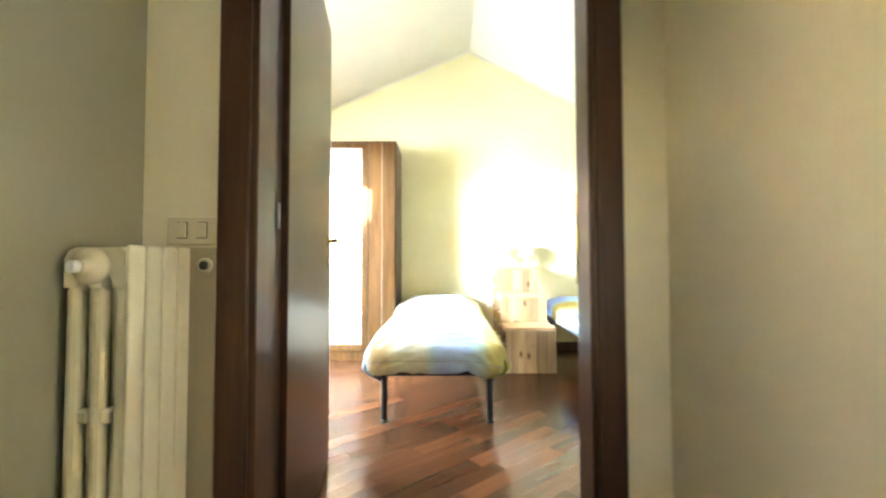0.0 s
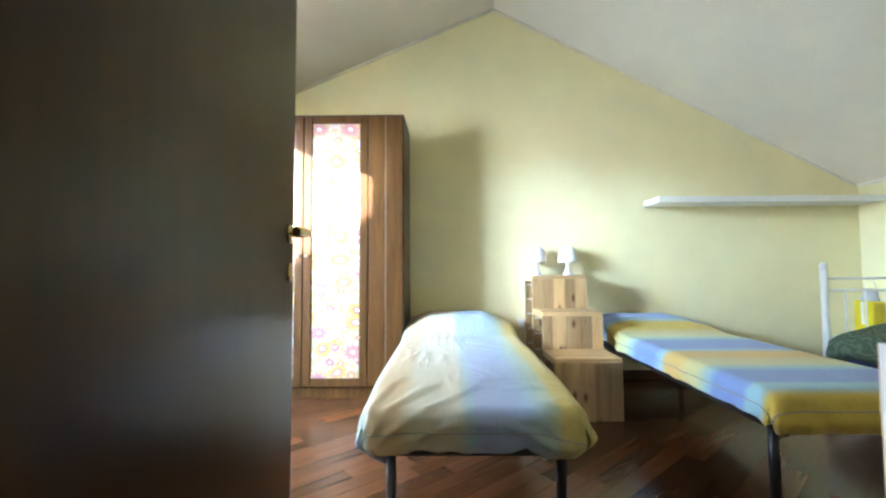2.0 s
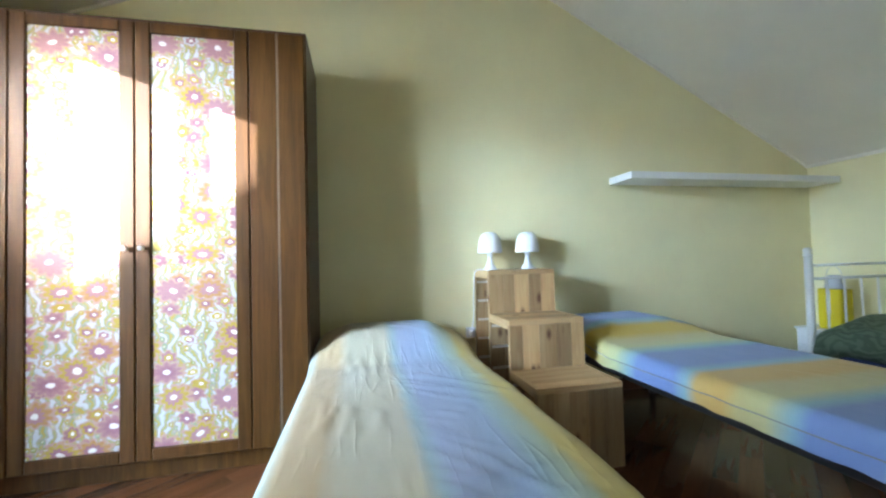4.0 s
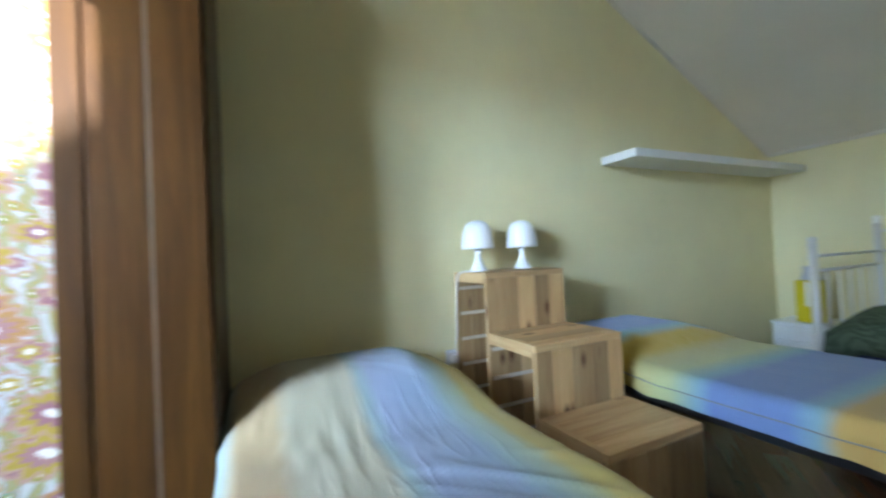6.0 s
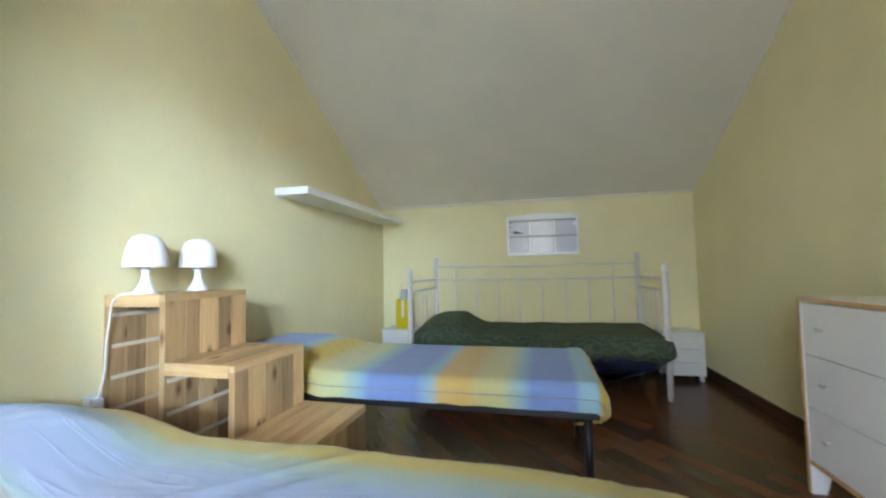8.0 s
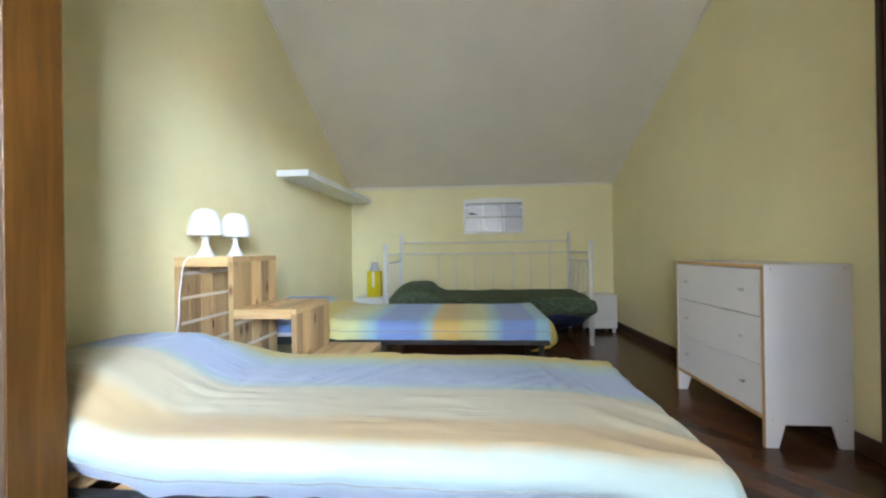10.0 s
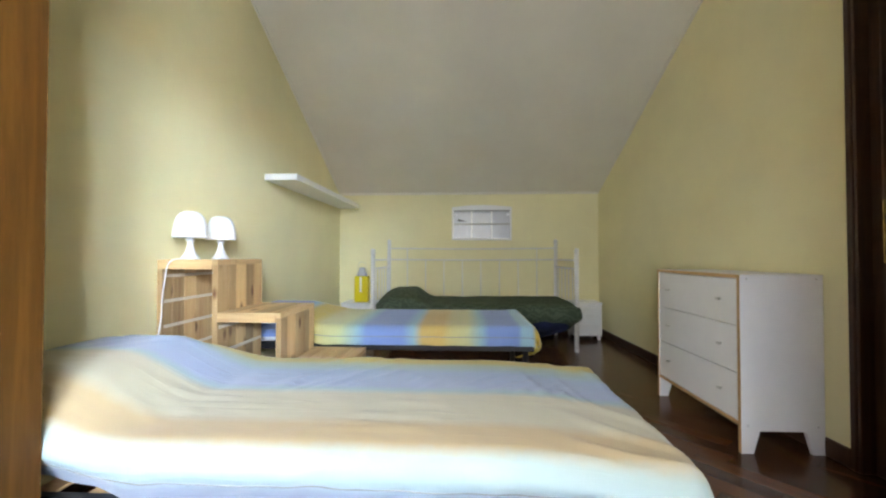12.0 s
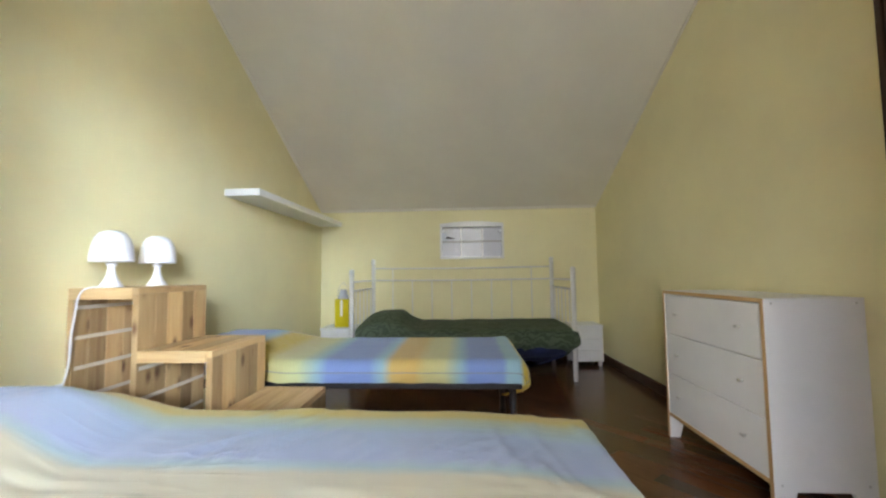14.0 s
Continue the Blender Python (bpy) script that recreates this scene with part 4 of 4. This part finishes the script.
# ---- decorative window-style panel on the knee wall ----
def wall_panel():
    y0, y1, z0, z1, x = 2.913, 3.629, 1.116, 1.500, XE
    p = thing("wall_panel", (x, (y0 + y1) / 2, z0), "white window-shaped wall panel with six panes and an arched top", "wall decoration")
    part("backing", boxed((x - 0.010, y0 + 0.01, z0 + 0.01), (x - 0.0005, y1 - 0.01, z1 - 0.01)), GREY_PANEL, p)
    fr = 0.026
    for nm, a, b in (("frame_side", (y0, z0), (y0 + fr, z1)), ("frame_side", (y1 - fr, z0), (y1, z1)), ("frame_bottom", (y0 + fr, z0), (y1 - fr, z0 + fr))):
        part(nm, boxed((x - 0.032, a[0], a[1]), (x - 0.0005, b[0], b[1]), 0.003), WHITE_LACQUER, p)
    n = 16
    arch = [(y0, z1 - 0.004)] + [(y0 + (y1 - y0) * i / n, z1 + 0.014 + 0.026 * math.sin(math.pi * i / n)) for i in range(n + 1)] + [(y1, z1 - 0.004), (y1 - fr, z1 - 0.02), (y0 + fr, z1 - 0.02)]
    part("frame_top", prism(bmesh.new(), arch, 0, x - 0.036, x - 0.0005), WHITE_LACQUER, p)
    for i in (1, 2):
        y = y0 + (y1 - y0) * i / 3
        part("glazing_bar", boxed((x - 0.028, y - 0.010, z0 + fr), (x - 0.0105, y + 0.010, z1 - 0.02), 0.002), WHITE_LACQUER, p)
    zm = z0 + (z1 - z0) * 0.50
    # horizontal bars in shadow grey: the dark line over each pane row is painted
    part("glazing_bar", boxed((x - 0.030, y0 + fr, zm - 0.010), (x - 0.0285, y1 - fr, zm + 0.012)), BAR_SHADOW, p)
    part("glazing_bar", boxed((x - 0.030, y0 + fr, z1 - 0.038), (x - 0.0105, y1 - fr, z1 - 0.0205), 0.002), BAR_SHADOW, p)
    for y in (y0 + 0.045, y1 - 0.045):
        bm = bmesh.new()
        lathe(bm, [(0.018, 0), (0.019, 0.012), (0.015, 0.020), (0.006, 0.023)], (0, 0, 0), 18)
        part("knob", placed(bm, Matrix.Translation((x - 0.010, y, z1 - 0.075)) @ Matrix.Rotation(radians(-90), 4, "Y")), SHADE_PLASTIC, p, "round white knob")
    bird = [(3.57, 1.352), (3.545, 1.372), (3.515, 1.366), (3.475, 1.352), (3.450, 1.343), (3.500, 1.342), (3.54, 1.338)]
    part("bird_shape", prism(bmesh.new(), bird, 0, x - 0.015, x - 0.0105), SOCKET_BLACK, p, "small black bird-like shape")
    return p


wall_panel()


# ---- dresser ----
def dresser():
    x0, x1, y0, y1, top, s = 0.745, 1.540, YS + 0.015, 2.192, 0.838, 0.018
    d = thing("chest_of_drawers", ((x0 + x1) / 2, (y0 + y1) / 2, 0), "white three-drawer chest with birch edges, beside the door", "chest of drawers")
    prof = [(y0, 0), (y0 + 0.055, 0), (y0 + 0.085, 0.105), (y1 - 0.085, 0.105), (y1 - 0.055, 0), (y1, 0), (y1, top), (y0, top)]
    for x in (x0, x1 - s):
        sp = part("side_panel", prism(bmesh.new(), prof, 0, x, x + s), LAMINATE, d)
        part("birch_edge", boxed((x, y1 + 0.0003, 0.002), (x + s, y1 + 0.002, top - 0.001)), BIRCH, sp, "thin birch edge strip")
        if x == x0:
            for yy, zz in ((y0 + 0.03, top - 0.02), (y1 - 0.03, top - 0.02), (y0 + 0.03, 0.13), (y1 - 0.03, 0.13)):
                bm = bmesh.new()
                lathe(bm, [(0.005, 0), (0.005, 0.0015), (0.002, 0.002)], (0, 0, 0), 10)
                part("screw_cap", placed(bm, Matrix.Translation((x, yy, zz)) @ Matrix.Rotation(radians(-90), 4, "Y")), STEEL, sp)
    tp = part("top_panel", boxed((x0 + s, y0, top - s), (x1 - s, y1, top), 0.001), LAMINATE, d)
    part("birch_edge", boxed((x0 + s, y1 + 0.0003, top - s), (x1 - s, y1 + 0.002, top - 0.0005)), BIRCH, tp)
    bp = part("base_panel", boxed((x0 + s, y0, 0.125), (x1 - s, y1 - 0.004, 0.143), 0.001), LAMINATE, d)
    part("birch_edge", boxed((x0 + s, y1 - 0.0035, 0.125), (x1 - s, y1 - 0.001, 0.143)), BIRCH, bp)
    part("back_panel", boxed((x0 + s, y0, 0.144), (x1 - s, y0 + 0.006, top - s - 0.001)), LAMINATE, d)
    hs = (top - s - 0.143 - 0.012) / 3
    for i in range(3):
        z = 0.146 + i * (hs + 0.003)
        dr = part("drawer", boxed((x0 + s + 0.002, y0 + 0.03, z), (x1 - s - 0.002, y1 - 0.003, z + hs - 0.001), 0.0015), LAMINATE, d)
        for kx in (x0 + 0.145, x1 - 0.145):
            bm = bmesh.new()
            rod(bm, [(kx, y1 - 0.004, z + hs * 0.52), (kx, y1 + 0.010, z + hs * 0.52)], 0.004, 10)
            box(bm, (kx - 0.014, y1 + 0.009, z + hs * 0.52 - 0.006), (kx + 0.014, y1 + 0.017, z + hs * 0.52 + 0.006), 0.003, 2)
            part("pull", bm, STEEL, dr, "small metal drawer pull")
    return d


dresser()


# ---- white bedside boxes and lantern ----
def bedside(x0, x1, y0, y1, top, label):
    b = thing("bedside_cabinet", ((x0 + x1) / 2, (y0 + y1) / 2, 0), label, "bedside cabinet", "white bedside cabinets")
    part("body", boxed((x0 + 0.02, y0, 0.045), (x1, y1, top - 0.015), 0.003), WHITE_LACQUER, b)
    part("top", boxed((x0 + 0.005, y0 - 0.008, top - 0.0145), (x1, y1 + 0.008, top), 0.003), WHITE_LACQUER, b)
    n, h = 3, (top - 0.015 - 0.06) / 3
    for i in range(n):
        dr = part("drawer", boxed((x0 + 0.004, y0 + 0.012, 0.055 + i * h), (x0 + 0.0195, y1 - 0.012, 0.055 + i * h + h - 0.008), 0.004), WHITE_LACQUER, b)
        part("drawer_lip", boxed((x0 - 0.004, y0 + 0.04, 0.055 + i * h + h * 0.62), (x0 + 0.0035, y1 - 0.04, 0.055 + i * h + h * 0.72), 0.002), WHITE_LACQUER, dr)
    for x in (x0 + 0.04, x1 - 0.03):
        for y in (y0 + 0.03, y1 - 0.03):
            part("foot", boxed((x - 0.015, y - 0.015, 0), (x + 0.015, y + 0.015, 0.0445), 0.003), WHITE_LACQUER, b)
    return b


bedside(3.26, 3.595, 1.965, 2.270, 0.412, "low white cabinet with shallow drawers beside the daybed")
bedside(3.20, 3.58, 4.48, 4.86, 0.400, "low white cabinet in the corner under a yellow lantern")


def lantern(at):
    x, y, z = at
    l = thing("lantern", at, "yellow glass lantern with a white candle and wire handle", "lantern")
    bm = bmesh.new()
    box(bm, (x - 0.062, y - 0.075, z + 0.004), (x + 0.062, y + 0.075, z + 0.300), 0.012, 3)
    part("glass_body", bm, plain("yellow_lantern_glass", (0.75, 0.60, 0.02), 0.12, 0.0, 0.5), l, "bright yellow glass body")
    part("candle", boxed((x - 0.068, y - 0.012, z + 0.12), (x - 0.0625, y + 0.012, z + 0.29), 0.002), WAX, l)
    bm = bmesh.new()
    lathe(bm, [(0.055, 0.300), (0.055, 0.312), (0.042, 0.345), (0.036, 0.385), (0.036, 0.395)], at, 20)
    part("neck", bm, GREY_PANEL, l, "pale grey neck")
    part("handle", rod(bmesh.new(), [(x, y - 0.055, z + 0.312), (x, y - 0.062, z + 0.37), (x, y - 0.035, z + 0.44), (x, y, z + 0.468), (x, y + 0.035, z + 0.44), (x, y + 0.062, z + 0.37), (x, y + 0.055, z + 0.312)], 0.0025, 8), STEEL, l, "thin wire handle")
    return l


lantern((3.30, 4.645, 0.4005))


# ---- hall: radiator, switches, tan board ----
def radiator():
    y0, y1, xf, xb, z0, z1 = 1.335, 1.519, -0.443, -0.562, 0.12, 0.992
    r = thing("radiator", ((xf + xb) / 2, (y0 + y1) / 2, 0), "cream cast-iron column radiator on the hall wall", "radiator")
    n = 4
    w = (y1 - y0) / n
    cx = (xf + xb) / 2
    cols = (xf - 0.014, cx, xb + 0.014)

    def header(base, tip, arch):
        """Section end in outline: a rounded back, with an arch between each pair of columns."""
        sgn = 1 if tip > base else -1
        pts = [(xb + 0.001, base), (xb + 0.001, tip - sgn * 0.022), (xb + 0.010, tip - sgn * 0.006), (xb + 0.024, tip), (xf - 0.012, tip), (xf - 0.004, tip - sgn * 0.010), (xf - 0.001, base)]
        for p, q in ((cols[0], cols[1]), (cols[1], cols[2])):
            m, rr = (p + q) / 2, abs(p - q) / 2 - 0.012
            pts += [(m + rr * math.cos(math.pi * k / 8), base + sgn * arch * math.sin(math.pi * k / 8)) for k in range(9)]
        return pts
    for i in range(n):
        a, b = y0 + w * i, y0 + w * (i + 1)
        for x in cols:
            part("column", boxed((x - 0.012, a + 0.008, z0 + 0.060), (x + 0.012, b - 0.008, z1 - 0.079), 0.009, 2), ENAMEL, r)
        part("foot_header", prism(bmesh.new(), header(z0 + 0.060, z0, 0.022), 1, a + 0.006, b - 0.006), ENAMEL, r)
        part("top_header", prism(bmesh.new(), header(z1 - 0.080, z1 - 0.004, 0.026), 1, a + 0.006, b - 0.006), ENAMEL, r)
        for p, q in ((cols[0], cols[1]), (cols[1], cols[2])):
            part("bridge", boxed((q + 0.0125, a + 0.010, 0.658), (p - 0.0125, b - 0.010, 0.684), 0.004, 1), ENAMEL, r)
        part("front_fin", boxed((xf - 0.0005, a + 0.0025, z0 + 0.02), (xf + 0.008, b - 0.0025, z1), 0.0045, 2), ENAMEL, r)
    bm = bmesh.new()
    lathe(bm, [(0.034, 0), (0.034, 0.010), (0.028, 0.016), (0.014, 0.018), (0.014, 0.030), (0.010, 0.034)], (0, 0, 0), 24)
    pg = part("end_plug", placed(bm, Matrix.Translation((cx - 0.005, y0 + 0.009, z1 - 0.040)) @ Matrix.Rotation(radians(90), 4, "X")), ENAMEL, r)
    part("air_valve", rod(bmesh.new(), [(cx - 0.005, y0 - 0.024, z1 - 0.040), (cx - 0.009, y0 - 0.036, z1 - 0.040)], 0.0115, 12), WHITE_PLASTIC, pg, "white bleed valve")
    for y in (y0 + 0.03, y1 - 0.03):
        part("foot", boxed((cx - 0.03, y - 0.015, 0), (cx + 0.03, y + 0.015, z0 + 0.01), 0.006, 2), ENAMEL, r)
    return r


radiator()
bd = thing("wall_board", (-0.47, YHL, 0.08), "tan board on the wall under the light switches", "wall board")
part("board", boxed((HW + 0.014, YHL - 0.010, 0.09), (-0.399, YHL - 0.0005, 0.996), 0.002), BOARD, bd)
bm = bmesh.new()
lathe(bm, [(0.018, 0), (0.018, 0.005), (0.013, 0.008), (0.012, 0.006)], (0, 0, 0), 20)
ring = part("ring", placed(bm, Matrix.Translation((-0.424, YHL - 0.010, 0.952)) @ Matrix.Rotation(radians(90), 4, "X")), PLATE_CREAM, bd, "cream ring round a dark hole")
bm = bmesh.new()
lathe(bm, [(0.011, 0), (0.011, 0.003), (0.004, 0.0035)], (0, 0, 0), 16)
part("hole", placed(bm, Matrix.Translation((-0.424, YHL - 0.0165, 0.952)) @ Matrix.Rotation(radians(90), 4, "X")), SOCKET_BLACK, ring)

sw = thing("light_switch", (-0.465, YHL, 1.0), "cream double light switch plate beside the door", "light switch")
part("plate", boxed((-0.520, YHL - 0.009, 1.001), (-0.3985, YHL - 0.0005, 1.070), 0.003, 2), PLATE_CREAM, sw)
for x in (-0.482, -0.434):
    part("rocker_gap", boxed((x - 0.0125, YHL - 0.0100, 1.0165), (x + 0.0125, YHL - 0.0092, 1.0565)), SOCKET_BLACK, sw)
    part("rocker", boxed((x - 0.011, YHL - 0.014, 1.018), (x + 0.011, YHL - 0.0102, 1.055), 0.0015), PLATE_CREAM, sw)
for x in (-0.512, -0.406):
    part("screw", boxed((x - 0.0025, YHL - 0.0105, 1.033), (x + 0.0025, YHL - 0.0095, 1.038)), STEEL, sw)


# ---- parquet, laid slantwise ----
def clip(poly, rect):
    """The part of a convex outline inside a rectangle."""
    x0, y0, x1, y1 = rect
    for ax, lim, sgn in ((0, x0, 1), (0, x1, -1), (1, y0, 1), (1, y1, -1)):
        out = []
        for p, q in zip(poly, poly[1:] + poly[:1]):
            dp, dq = sgn * (p[ax] - lim), sgn * (q[ax] - lim)
            if dp >= 0:
                out.append(p)
            if (dp >= 0) != (dq >= 0):
                k = dp / (dp - dq)
                out.append((p[0] + (q[0] - p[0]) * k, p[1] + (q[1] - p[1]) * k))
        poly = out
        if len(poly) < 3:
            return []
    return poly


def parquet(floor_name, rect, keep, angle=40.0, wide=0.09, length=0.62):
    """Boards at an angle; those the walker passes are pieces of their own, the far rest is one mesh."""
    rnd = random.Random(11)
    host = bpy.data.objects[floor_name]
    c, s = math.cos(radians(angle)), math.sin(radians(angle))
    ux, uy = (c, s), (-s, c)
    rest = bmesh.new()
    g = 0.0006
    for i in range(-70, 90):
        off = rnd.uniform(0, length)
        for j in range(-14, 16):
            a0, b0 = j * length + off, i * wide
            quad = [(a0 + g, b0 + g), (a0 + length - g, b0 + g), (a0 + length - g, b0 + wide - g), (a0 + g, b0 + wide - g)]
            flat = [(a * ux[0] + b * uy[0], a * ux[1] + b * uy[1]) for a, b in quad]
            poly = clip(flat, rect)
            if not poly:
                continue
            px, py = sum(p[0] for p in poly) / len(poly), sum(p[1] for p in poly) / len(poly)
            if keep(px, py):
                bm = bmesh.new()
                mid = Vector(((a0 + length / 2) * ux[0] + (b0 + wide / 2) * uy[0], (a0 + length / 2) * ux[1] + (b0 + wide / 2) * uy[1], 0))
                inv = Matrix.Rotation(radians(-angle), 4, "Z")
                loc = [inv @ (Vector((p[0], p[1], 0)) - mid) for p in poly]
                prism(bm, [(p.x, p.y) for p in loc], 2, -0.012, 0.0)
                me = bpy.data.meshes.new("floorboard")
                bm.to_mesh(me)
                bm.free()
                me.materials.append(PARQUET)
                ob = new("floorboard", me)
                ob.matrix_basis = Matrix.Translation(mid) @ Matrix.Rotation(radians(angle), 4, "Z")
                ob.parent = host
            else:
                prism(rest, poly, 2, -0.012, 0.0)
    if rest.verts:
        ob = part("floorboards", rest, PARQUET, host)
        ob["kind"] = "stuff"
    else:
        rest.free()


parquet("floor", (XW, YHR + 0.005, XE, YN), lambda x, y: -1.5 < x < 2.9)
parquet("hall_floor", (HW, HY, HE, YHR + 0.004), lambda x, y: y > 0.6)
